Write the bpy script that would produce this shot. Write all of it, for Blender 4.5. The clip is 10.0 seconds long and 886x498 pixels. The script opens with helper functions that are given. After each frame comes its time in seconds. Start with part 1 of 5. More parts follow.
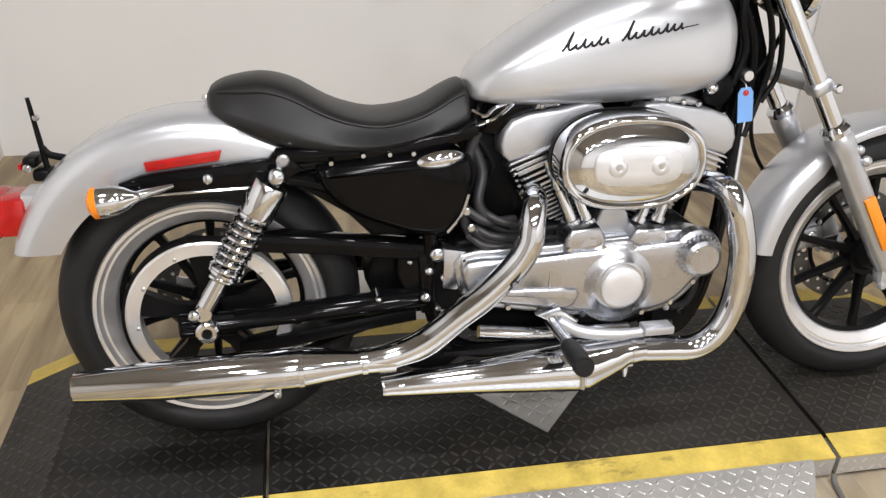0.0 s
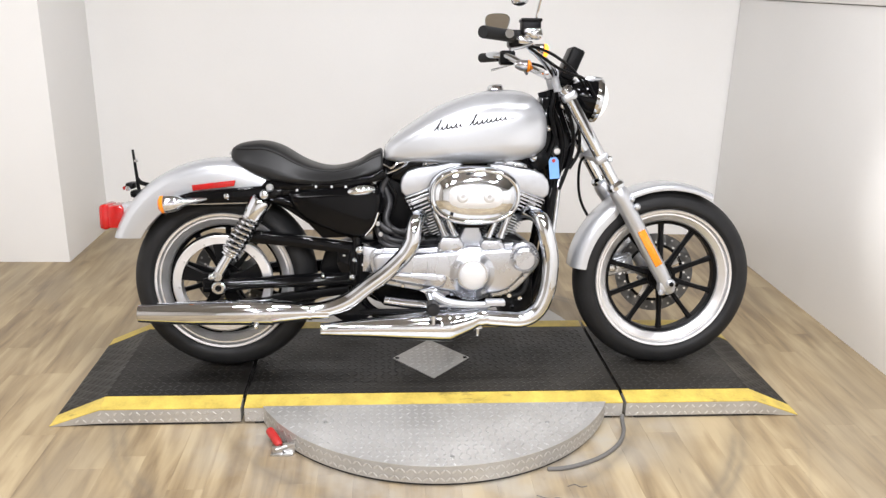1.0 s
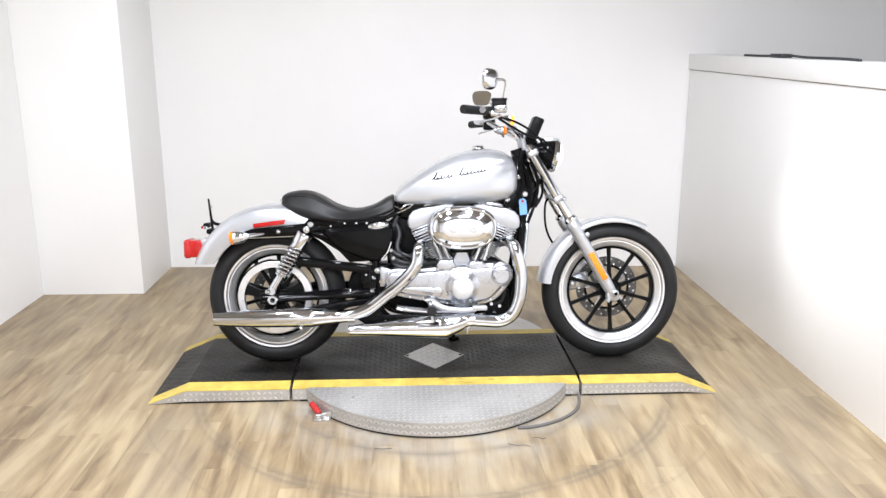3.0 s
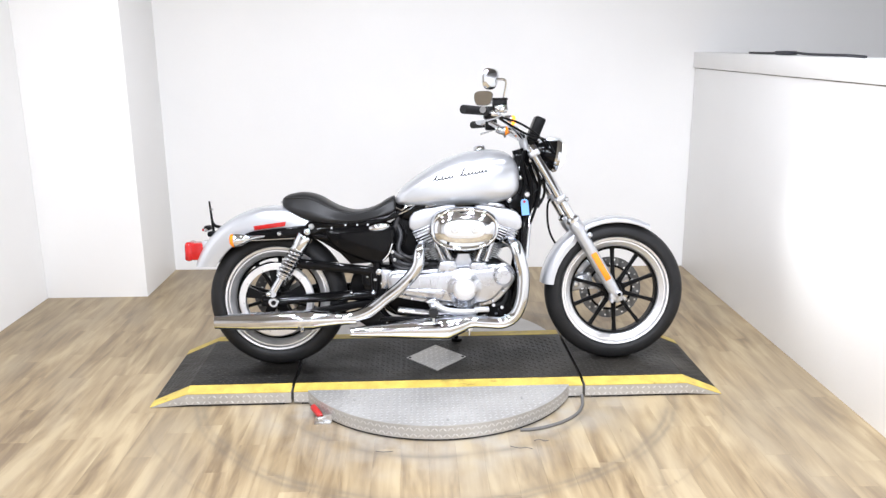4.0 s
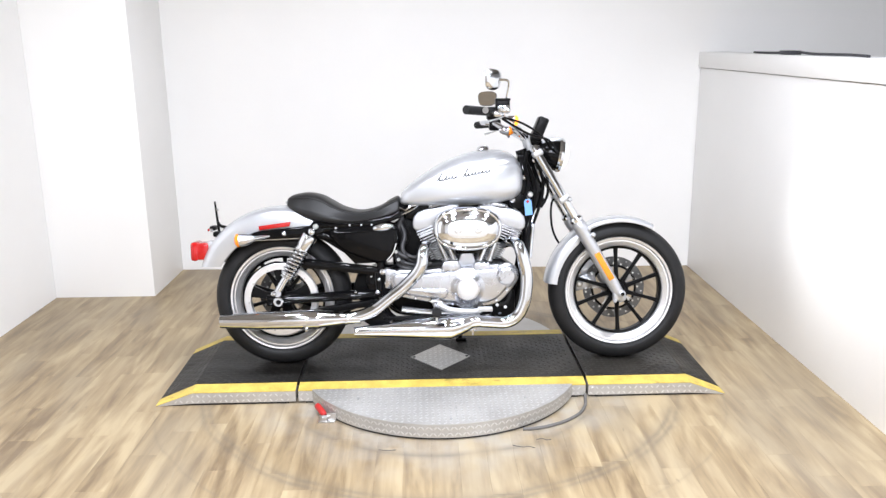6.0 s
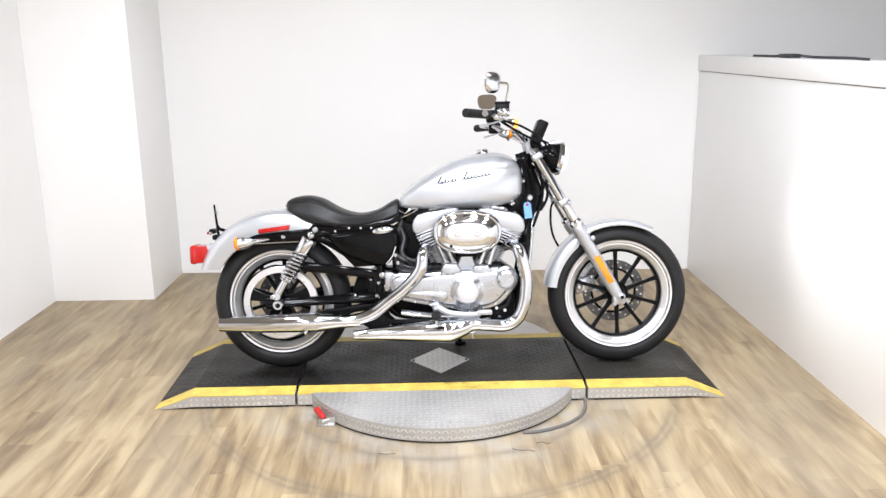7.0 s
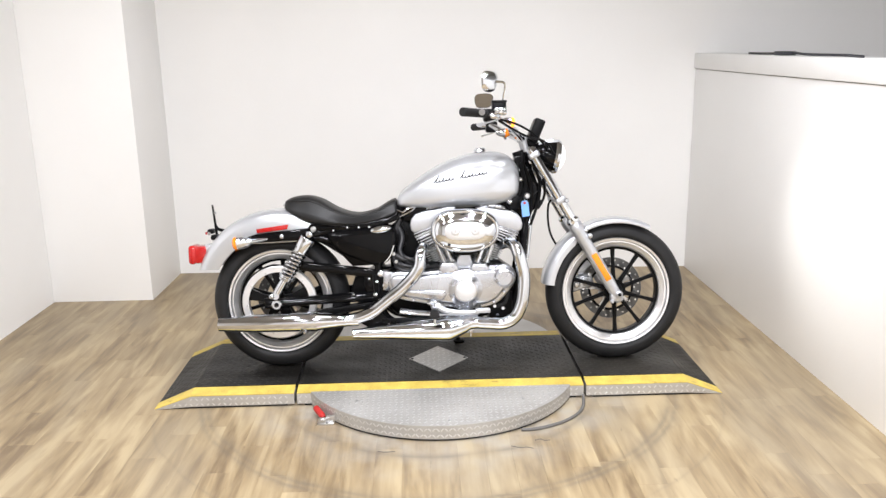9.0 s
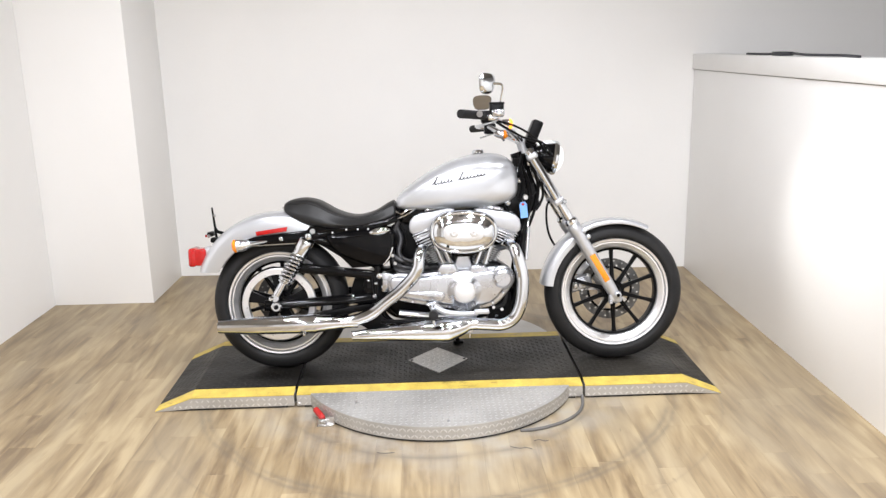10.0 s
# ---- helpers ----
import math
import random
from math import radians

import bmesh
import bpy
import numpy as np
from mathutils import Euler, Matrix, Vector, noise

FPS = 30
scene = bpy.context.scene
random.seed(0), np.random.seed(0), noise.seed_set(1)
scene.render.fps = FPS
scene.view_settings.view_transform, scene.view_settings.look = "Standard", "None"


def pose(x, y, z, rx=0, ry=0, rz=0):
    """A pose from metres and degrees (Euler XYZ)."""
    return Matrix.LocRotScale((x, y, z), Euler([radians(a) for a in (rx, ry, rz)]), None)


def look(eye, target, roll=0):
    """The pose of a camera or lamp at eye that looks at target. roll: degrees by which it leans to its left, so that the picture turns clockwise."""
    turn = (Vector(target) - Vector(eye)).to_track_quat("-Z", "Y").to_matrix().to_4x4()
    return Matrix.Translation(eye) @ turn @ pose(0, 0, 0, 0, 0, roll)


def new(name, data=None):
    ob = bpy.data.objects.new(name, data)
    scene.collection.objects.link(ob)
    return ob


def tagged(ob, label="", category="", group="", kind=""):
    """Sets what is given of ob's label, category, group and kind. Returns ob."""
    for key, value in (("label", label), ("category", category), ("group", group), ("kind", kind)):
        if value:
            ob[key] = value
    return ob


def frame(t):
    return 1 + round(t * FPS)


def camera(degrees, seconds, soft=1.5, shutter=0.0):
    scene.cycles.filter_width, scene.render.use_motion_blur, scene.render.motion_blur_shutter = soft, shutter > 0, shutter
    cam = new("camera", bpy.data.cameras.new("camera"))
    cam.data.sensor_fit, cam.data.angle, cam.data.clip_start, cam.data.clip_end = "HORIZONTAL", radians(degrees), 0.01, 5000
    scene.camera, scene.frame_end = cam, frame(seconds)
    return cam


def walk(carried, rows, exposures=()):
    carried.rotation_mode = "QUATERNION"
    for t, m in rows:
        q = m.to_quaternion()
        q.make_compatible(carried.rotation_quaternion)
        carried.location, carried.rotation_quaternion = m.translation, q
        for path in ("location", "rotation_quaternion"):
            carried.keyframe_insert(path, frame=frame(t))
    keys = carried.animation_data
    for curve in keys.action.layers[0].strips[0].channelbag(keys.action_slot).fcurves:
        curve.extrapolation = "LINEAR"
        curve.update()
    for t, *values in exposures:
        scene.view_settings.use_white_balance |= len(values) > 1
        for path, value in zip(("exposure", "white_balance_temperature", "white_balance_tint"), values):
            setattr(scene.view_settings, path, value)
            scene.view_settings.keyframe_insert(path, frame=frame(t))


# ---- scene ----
cam = camera(57.3, 10.0, soft=1.4)
PATH = [
    (0, (-0.539, -1.457, 1.297), (-0.228, 0.266, 0.331), 1.51),
    (0.1, (-0.511, -1.568, 1.308), (-0.251, 0.168, 0.354), 2.67),
    (0.2, (-0.489, -1.702, 1.285), (-0.255, 0.067, 0.376), 3.54),
    (0.3, (-0.462, -1.821, 1.295), (-0.216, -0.025, 0.450), 4.00),
    (0.4, (-0.429, -1.935, 1.316), (-0.193, -0.115, 0.510), 3.20),
    (0.5, (-0.335, -2.083, 1.321), (-0.193, -0.228, 0.583), 0.50),
    (0.7, (-0.295, -2.303, 1.366), (-0.193, -0.446, 0.635), 0.70),
    (1, (-0.215, -2.60, 1.352), (-0.075, -0.707, 0.724), 1.5),
    (1.2, (-0.142, -2.795, 1.388), (-0.041, -0.900, 0.755), 0.85),
    (1.5, (-0.082, -3.01, 1.42), (0.026, -1.096, 0.853), 1.1),
    (1.7, (-0.093, -3.160, 1.460), (0.008, -1.230, 0.953), 0.82),
    (2, (-0.131, -3.334, 1.469), (-0.052, -1.402, 0.958), 0.1),
    (2.5, (-0.179, -3.483, 1.481), (-0.09, -1.549, 0.977), 0.2),
    (4, (-0.133, -3.456, 1.477), (-0.07, -1.52, 0.98), -0.4),
    (4.5, (-0.137, -3.457, 1.476), (-0.094, -1.52, 0.978), -0.5),
    (5, (-0.13, -3.464, 1.478), (-0.101, -1.527, 0.981), -0.4),
    (5.5, (-0.111, -3.473, 1.481), (-0.072, -1.537, 0.981), -0.6),
    (7, (-0.108, -3.47, 1.479), (-0.067, -1.531, 0.99), -0.6),
    (7.5, (-0.117, -3.462, 1.471), (-0.075, -1.526, 0.97), -1.0),
    (8, (-0.123, -3.46, 1.469), (-0.079, -1.525, 0.963), -1.1),
    (8.5, (-0.113, -3.471, 1.476), (-0.058, -1.538, 0.968), -0.8),
    (9, (-0.11, -3.483, 1.48), (-0.063, -1.545, 0.989), -0.9),
    (9.5, (-0.101, -3.488, 1.486), (-0.064, -1.549, 0.994), -1.1),
    (10, (-0.096, -3.494, 1.482), (-0.054, -1.555, 0.995), -1.2),
]
EXPOSURES = [
    (0.0, -0.42, 6650, 10), (0.5, -0.17, 6550, 10), (1.0, -0.04, 6450, 10), (2.0, 0.05, 6250, 10), (2.7, 0.11, 6200, 10), (3.8, 0.20, 6050, 10),
    (5.5, 0.22, 6050, 10), (7.0, 0.16, 6200, 10), (8.0, 0.12, 6300, 10), (9.0, 0.06, 6400, 10), (10.0, 0.0, 6400, 10),
]
walk(cam, [(t, look(eye, target, roll)) for t, eye, target, roll in PATH], EXPOSURES)

# ---- world and light ----
world = bpy.data.worlds.new("world")
scene.world = world
world.use_nodes = True
world.node_tree.nodes["Background"].inputs[0].default_value = (0.9, 0.95, 1.0, 1)
world.node_tree.nodes["Background"].inputs[1].default_value = 0.05


def ceiling_lamp(x, y, z, w, d, power, color=(0.945, 0.945, 0.985)):
    data = bpy.data.lights.new("ceiling_lamp", "AREA")
    data.shape, data.size, data.size_y, data.energy, data.color = "RECTANGLE", w, d, power, color
    ob = new("ceiling_lamp", data)
    ob.matrix_world = pose(x, y, z, 0, 0, 0)
    return ob


POWER = 27.6
for lx in (-1.15, -0.38, 0.39, 1.16):
    for ly, share in ((-4.5, 1.10), (-2.7, 1.20), (-0.8, 0.74)):
        ceiling_lamp(lx, ly, 2.71, 0.17, 0.17, POWER * share)

# the lit headlight throws a soft patch on the partition ahead of it
beam = bpy.data.lights.new("headlight_beam", "SPOT")
beam.energy, beam.color, beam.spot_size, beam.spot_blend, beam.shadow_soft_size = 22.0, (1.0, 0.98, 0.96), math.radians(56), 1.0, 0.045
new("headlight_beam", beam).matrix_world = look((0.585, 0.125, 0.955), (1.64, -0.09, 0.66))


# ---- materials ----
def material(name, color, rough=0.5, metal=0.0, coat=0.0, vary=0.0, vscale=8.0, bump=0.0, bscale=60.0, rvary=0.0, spec=0.5, stretch=(1, 1, 1), per_piece=0.0):
    """Principled material with large and fine variation of colour, roughness and relief."""
    m = bpy.data.materials.new(name)
    m.use_nodes = True
    nt = m.node_tree
    n, l = nt.nodes, nt.links
    b = n["Principled BSDF"]
    b.inputs["Base Color"].default_value = (*color, 1)
    b.inputs["Roughness"].default_value = rough
    b.inputs["Metallic"].default_value = metal
    b.inputs["Coat Weight"].default_value = coat
    b.inputs["Coat Roughness"].default_value = 0.04
    b.inputs["Specular IOR Level"].default_value = spec
    if vary or bump or rvary or per_piece:
        tc = n.new("ShaderNodeTexCoord")
        mp = n.new("ShaderNodeMapping")
        mp.inputs["Scale"].default_value = stretch
        l.new(tc.outputs["Object"], mp.inputs[0])
        big = n.new("ShaderNodeTexNoise")
        big.inputs["Scale"].default_value = vscale
        big.inputs["Detail"].default_value = 6
        fine = n.new("ShaderNodeTexNoise")
        fine.inputs["Scale"].default_value = bscale
        fine.inputs["Detail"].default_value = 4
        l.new(mp.outputs[0], big.inputs["Vector"])
        l.new(mp.outputs[0], fine.inputs["Vector"])
        if vary or per_piece:
            add = n.new("ShaderNodeMath")
            add.operation = "MULTIPLY_ADD"
            add.inputs[1].default_value = 0.35
            l.new(fine.outputs["Fac"], add.inputs[0])
            l.new(big.outputs["Fac"], add.inputs[2])
            ramp = n.new("ShaderNodeMapRange")
            ramp.inputs[1].default_value, ramp.inputs[2].default_value = 0.35, 1.0
            ramp.inputs[3].default_value, ramp.inputs[4].default_value = 1 - vary, 1 + vary
            l.new(add.outputs[0], ramp.inputs[0])
            fac = ramp.outputs[0]
            if per_piece:
                oi = n.new("ShaderNodeObjectInfo")
                pr = n.new("ShaderNodeMapRange")
                pr.inputs[3].default_value, pr.inputs[4].default_value = 1 - per_piece, 1 + per_piece
                l.new(oi.outputs["Random"], pr.inputs[0])
                mu = n.new("ShaderNodeMath")
                mu.operation = "MULTIPLY"
                l.new(fac, mu.inputs[0])
                l.new(pr.outputs[0], mu.inputs[1])
                fac = mu.outputs[0]
            mix = n.new("ShaderNodeVectorMath")
            mix.operation = "SCALE"
            mix.inputs[0].default_value = color
            l.new(fac, mix.inputs["Scale"])
            l.new(mix.outputs[0], b.inputs["Base Color"])
        if rvary:
            rr = n.new("ShaderNodeMapRange")
            rr.inputs[1].default_value, rr.inputs[2].default_value = 0.3, 0.7
            rr.inputs[3].default_value, rr.inputs[4].default_value = max(0.02, rough - rvary), rough + rvary
            l.new(big.outputs["Fac"], rr.inputs[0])
            l.new(rr.outputs[0], b.inputs["Roughness"])
        if bump:
            bp = n.new("ShaderNodeBump")
            bp.inputs["Strength"].default_value = bump
            bp.inputs["Distance"].default_value = 0.002
            l.new(fine.outputs["Fac"], bp.inputs["Height"])
            l.new(bp.outputs[0], b.inputs["Normal"])
    return m


WALL = material("white_wall_paint", (0.905, 0.90, 0.885), 0.45, vary=0.03, vscale=1.5, bump=0.12, bscale=140)
CEIL = material("ceiling_paint", (0.31, 0.288, 0.260), 0.8, vary=0.06)
UNSEEN_WALL = material("unseen_wall_paint", (0.33, 0.30, 0.26), 0.6, vary=0.1, vscale=1.5)
TRIM = material("white_gloss_trim", (0.89, 0.885, 0.87), 0.3, vary=0.02)
LUG = material("worn_bright_steel", (0.66, 0.655, 0.64), 0.34, metal=0.8, vary=0.15, vscale=30)
DARK_LUG = material("worn_tread_crown", (0.019, 0.018, 0.0165), 0.42, spec=0.34, vary=0.5, vscale=6)
ROTOR = material("brake_rotor_steel", (0.11, 0.11, 0.11), 0.35, metal=0.8, vary=0.1, vscale=30)
LENS = material("lit_headlight_glass", (0.82, 0.83, 0.84), 0.08, coat=0.6)
LENS.node_tree.nodes["Principled BSDF"].inputs["Emission Color"].default_value = (1.0, 0.98, 0.96, 1)
LENS.node_tree.nodes["Principled BSDF"].inputs["Emission Strength"].default_value = 1.2
TREAD = material("tread_plate_steel", (0.50, 0.49, 0.47), 0.40, metal=0.5, vary=0.18, vscale=6, bump=0.25, bscale=90, rvary=0.1)
MAT_TOP = material("worn_black_tread", (0.0095, 0.0088, 0.0078), 0.46, spec=0.34, vary=0.5, vscale=5, bump=0.3, bscale=150, rvary=0.15)


def dusted(m, color, amount, size=3.2, stretch=(0.5, 1.0, 1.0), low=0.44, high=0.70):
    """Pale dust and scuffs in uneven patches over a material's colour."""
    nt = m.node_tree
    n, l = nt.nodes, nt.links
    b = n["Principled BSDF"]
    tc = n.new("ShaderNodeNewGeometry")
    mp = n.new("ShaderNodeMapping")
    mp.inputs["Scale"].default_value = stretch
    l.new(tc.outputs["Position"], mp.inputs[0])
    tx = n.new("ShaderNodeTexNoise")
    tx.inputs["Scale"].default_value, tx.inputs["Detail"].default_value, tx.inputs["Roughness"].default_value = size, 9, 0.68
    l.new(mp.outputs[0], tx.inputs["Vector"])
    mr = n.new("ShaderNodeMapRange")
    mr.inputs[1].default_value, mr.inputs[2].default_value, mr.inputs[3].default_value, mr.inputs[4].default_value = low, high, 0.0, amount
    l.new(tx.outputs["Fac"], mr.inputs[0])
    mx = n.new("ShaderNodeMix")
    mx.data_type = "RGBA"
    l.new(mr.outputs[0], mx.inputs["Factor"])
    old = b.inputs["Base Color"].links[0].from_socket
    l.new(old, mx.inputs["A"])
    mx.inputs["B"].default_value = (*color, 1)
    l.new(mx.outputs["Result"], b.inputs["Base Color"])


dusted(MAT_TOP, (0.055, 0.048, 0.038), 0.45)
dusted(DARK_LUG, (0.070, 0.063, 0.053), 0.55)
dusted(TREAD, (0.36, 0.33, 0.28), 0.35, 5.0)
YELLOW = material("yellow_line_paint", (0.56, 0.42, 0.085), 0.5, vary=0.34, vscale=16, bump=0.2, bscale=120, rvary=0.1)
dusted(YELLOW, (0.07, 0.055, 0.025), 0.85, 9.0, (0.7, 1.6, 1.0), 0.58, 0.70)
GAP = material("black_seam_and_shade", (0.015, 0.015, 0.015), 0.7, vary=0.2)
SILVER = material("silver_metallic_paint", (0.52, 0.535, 0.56), 0.30, metal=0.55, coat=0.8, vary=0.02, vscale=300, bump=0.02, bscale=900)
CHROME = material("chrome", (0.68, 0.705, 0.745), 0.06, metal=1.0, rvary=0.03, vscale=10)
ALU = material("polished_aluminium", (0.54, 0.555, 0.59), 0.28, metal=1.0, vary=0.06, vscale=9, rvary=0.05, bump=0.03, bscale=500)
MACHINED = material("machined_rim_silver", (0.80, 0.80, 0.81), 0.36, metal=0.85, vary=0.05, vscale=20, rvary=0.06)
LIT_AMBER = material("lit_amber_lens", (0.85, 0.32, 0.02), 0.2)
LIT_AMBER.node_tree.nodes["Principled BSDF"].inputs["Emission Color"].default_value = (1.0, 0.34, 0.03, 1)
LIT_AMBER.node_tree.nodes["Principled BSDF"].inputs["Emission Strength"].default_value = 2.2
INSERT = material("brushed_insert_plate", (0.72, 0.73, 0.75), 0.42, metal=0.7, vary=0.03, vscale=40, bump=0.05, bscale=300, stretch=(0.2, 1, 6))
CAST = material("cast_silver_powdercoat", (0.53, 0.545, 0.575), 0.38, metal=0.8, vary=0.06, vscale=30, bump=0.1, bscale=300)
BLACK = material("gloss_black_enamel", (0.003, 0.003, 0.0034), 0.07, spec=0.14, rvary=0.03, vscale=12)
SATIN = material("satin_black", (0.0048, 0.0048, 0.0052), 0.32, spec=0.10, vary=0.15, vscale=20, bump=0.05, bscale=200)
RUBBER = material("tyre_rubber", (0.015, 0.015, 0.0155), 0.55, spec=0.20, vary=0.25, vscale=14, bump=0.12, bscale=180)
VINYL = material("black_seat_vinyl", (0.012, 0.012, 0.0122), 0.40, spec=0.30, vary=0.12, vscale=10, bump=0.10, bscale=420)
RED = material("red_lens", (0.40, 0.006, 0.006), 0.12, coat=0.2, vary=0.25, vscale=30)
AMBER = material("amber_lens", (0.85, 0.24, 0.01), 0.15, coat=0.6)
REFLECTOR = material("amber_reflector", (0.80, 0.25, 0.008), 0.2, coat=0.4, vary=0.08, vscale=200)
CLEAR = material("pale_hole_dot", (0.80, 0.80, 0.78), 0.12, metal=0.6, coat=0.6)
MIRROR = material("mirror_glass", (0.92, 0.92, 0.92), 0.01, metal=1.0)
INK = material("dark_script_ink", (0.012, 0.012, 0.014), 0.5, spec=0.2)
BLUE = material("blue_paper_tag", (0.17, 0.36, 0.72), 0.6, vary=0.05)
REDPAINT = material("red_plastic", (0.40, 0.018, 0.016), 0.4, vary=0.1, vscale=40)
STEEL = material("zinc_steel", (0.6, 0.6, 0.6), 0.3, metal=1.0, vary=0.1, vscale=40)
HOSE = material("grey_black_hose", (0.022, 0.022, 0.024), 0.38, spec=0.4, vary=0.2, vscale=30)
CABLE = material("grey_cable_sheath", (0.12, 0.115, 0.108), 0.6)
GREY_WALL = material("grey_wall_paint", (0.55, 0.54, 0.52), 0.6, vary=0.05, vscale=2)
WOOD_SHELF = material("dark_clutter", (0.03, 0.03, 0.035), 0.6)


def floor_material():
    m = bpy.data.materials.new("oak_vinyl_plank")
    m.use_nodes = True
    nt = m.node_tree
    n, l = nt.nodes, nt.links
    b = n["Principled BSDF"]
    geo = n.new("ShaderNodeNewGeometry")
    oi = n.new("ShaderNodeObjectInfo")

    def noise(source, scale, size, detail, warp=0.0):
        mp = n.new("ShaderNodeMapping")
        mp.inputs["Scale"].default_value = scale
        l.new(source, mp.inputs[0])
        tx = n.new("ShaderNodeTexNoise")
        tx.inputs["Scale"].default_value, tx.inputs["Detail"].default_value, tx.inputs["Distortion"].default_value = size, detail, warp
        l.new(mp.outputs[0], tx.inputs["Vector"])
        return tx.outputs["Fac"]

    def calc(op, p, q, r=None):
        k = n.new("ShaderNodeMath")
        k.operation = op
        for i, v in enumerate((p, q, r)):
            if v is None:
                continue
            if isinstance(v, (int, float)):
                k.inputs[i].default_value = v
            else:
                l.new(v, k.inputs[i])
        return k.outputs[0]

    def spread(v, a0, a1, b0, b1):
        k = n.new("ShaderNodeMapRange")
        for i, w in enumerate((a0, a1, b0, b1)):
            k.inputs[i + 1].default_value = w
        l.new(v, k.inputs[0])
        return k.outputs[0]

    def blend(fac, p, q):
        k = n.new("ShaderNodeMix")
        k.data_type = "RGBA"
        l.new(fac, k.inputs["Factor"])
        for key, v in (("A", p), ("B", q)):
            if isinstance(v, tuple):
                k.inputs[key].default_value = (*v, 1)
            else:
                l.new(v, k.inputs[key])
        return k.outputs["Result"]

    # each strip shifts the grain
    sh = n.new("ShaderNodeVectorMath")
    sh.operation = "SCALE"
    sh.inputs[0].default_value = (13.0, 37.0, 5.0)
    piece = calc("FRACT", calc("ADD", oi.outputs["Random"], geo.outputs["Random Per Island"]), 0.0)
    l.new(piece, sh.inputs["Scale"])
    ad = n.new("ShaderNodeVectorMath")
    l.new(geo.outputs["Position"], ad.inputs[0])
    l.new(sh.outputs[0], ad.inputs[1])
    own, pos = ad.outputs[0], geo.outputs["Position"]
    streak = calc("MULTIPLY_ADD", noise(own, (11.0, 1.6, 1.0), 1.0, 4, 1.2), 0.55, calc("MULTIPLY", noise(pos, (13.0, 1.5, 1.0), 1.0, 5, 1.4), 0.45))
    streak = spread(streak, 0.30, 0.70, 0.20, 0.80)
    grain = noise(own, (80.0, 4.0, 1.0), 1.0, 4)
    drift = noise(pos, (3.2, 1.1, 1.0), 1.0, 3, 0.8)
    tone = calc("MULTIPLY_ADD", grain, 0.16, calc("SUBTRACT", streak, 0.08))
    tone = calc("MULTIPLY_ADD", calc("SUBTRACT", drift, 0.5), 0.55, tone)
    tone = calc("MULTIPLY_ADD", calc("SUBTRACT", piece, 0.5), 0.05, tone)
    cr = n.new("ShaderNodeValToRGB")
    e = cr.color_ramp.elements
    e[0].position, e[0].color = 0.28, (0.180, 0.127, 0.070, 1)
    e[1].position, e[1].color = 0.72, (0.425, 0.335, 0.200, 1)
    mid = e.new(0.48)
    mid.color = (0.300, 0.224, 0.126, 1)
    l.new(tone, cr.inputs[0])
    wood = cr.outputs["Color"]
    # greyer wear in broad drifts
    grey = spread(noise(pos, (2.2, 0.8, 1.0), 1.0, 4, 0.5), 0.48, 0.68, 0.0, 0.45)
    wood = blend(grey, wood, (0.28, 0.240, 0.175))
    speck = spread(noise(own, (26.0, 9.0, 1.0), 1.0, 6, 0.4), 0.30, 0.20, 0.0, 0.6)
    wood = blend(speck, wood, (0.13, 0.105, 0.075))
    # dust by the turntable and the two tracks that its arm has rubbed
    ds = n.new("ShaderNodeVectorMath")
    ds.operation = "DISTANCE"
    ds.inputs[1].default_value = (-0.055, -0.045, 0.0)
    l.new(pos, ds.inputs[0])
    patch = noise(pos, (1.0, 1.0, 1.0), 7.0, 5)
    reach = calc("MULTIPLY_ADD", calc("SUBTRACT", noise(pos, (1, 1, 1), 2.5, 3), 0.5), 0.05, ds.outputs["Value"])
    dust = calc("MULTIPLY", spread(reach, 0.93, 0.66, 0.0, 0.75), spread(patch, 0.38, 0.64, 0.15, 0.9))
    wood = blend(dust, wood, (0.36, 0.345, 0.31))
    ring = n.new("ShaderNodeValToRGB")
    r = ring.color_ramp.elements
    r[0].position, r[0].color = 0.0, (0, 0, 0, 1)
    r[1].position, r[1].color = 1.0, (0, 0, 0, 1)
    for p, v in ((0.342, 0.0), (0.353, 0.55), (0.360, 0.95), (0.366, 0.4), (0.378, 0.0), (0.480, 0.0), (0.496, 0.35), (0.505, 0.95), (0.512, 0.45), (0.520, 0.9), (0.529, 0.25), (0.545, 0.0), (0.612, 0.0), (0.617, 0.4), (0.623, 0.0)):
        q = r.new(p)
        q.color = (v, v, v, 1)
    l.new(calc("MULTIPLY", reach, 0.5), ring.inputs[0])
    rub = calc("MULTIPLY", ring.outputs["Color"], spread(patch, 0.32, 0.66, 0.20, 0.72))
    wood = blend(rub, wood, (0.135, 0.115, 0.088))
    l.new(wood, b.inputs["Base Color"])
    l.new(spread(streak, 0.0, 1.0, 0.36, 0.52), b.inputs["Roughness"])
    bp = n.new("ShaderNodeBump")
    bp.inputs["Strength"].default_value, bp.inputs["Distance"].default_value = 0.10, 0.001
    l.new(grain, bp.inputs["Height"])
    l.new(bp.outputs[0], b.inputs["Normal"])
    return m


PLANK = floor_material()


# ---- mesh tools ----
def finish(bm, name, mat, sharp=35.0):
    bmesh.ops.recalc_face_normals(bm, faces=bm.faces)
    for f in bm.faces:
        f.smooth = True
    me = bpy.data.meshes.new(name)
    bm.to_mesh(me)
    bm.free()
    me.set_sharp_from_angle(angle=radians(sharp))
    me.materials.append(mat)
    return me


def part(name, bm, mat, parent=None, label="", sharp=35.0):
    ob = new(name, finish(bm, name, mat, sharp))
    if parent is not None:
        ob.parent = parent
    if label:
        ob["label"] = label
    return ob


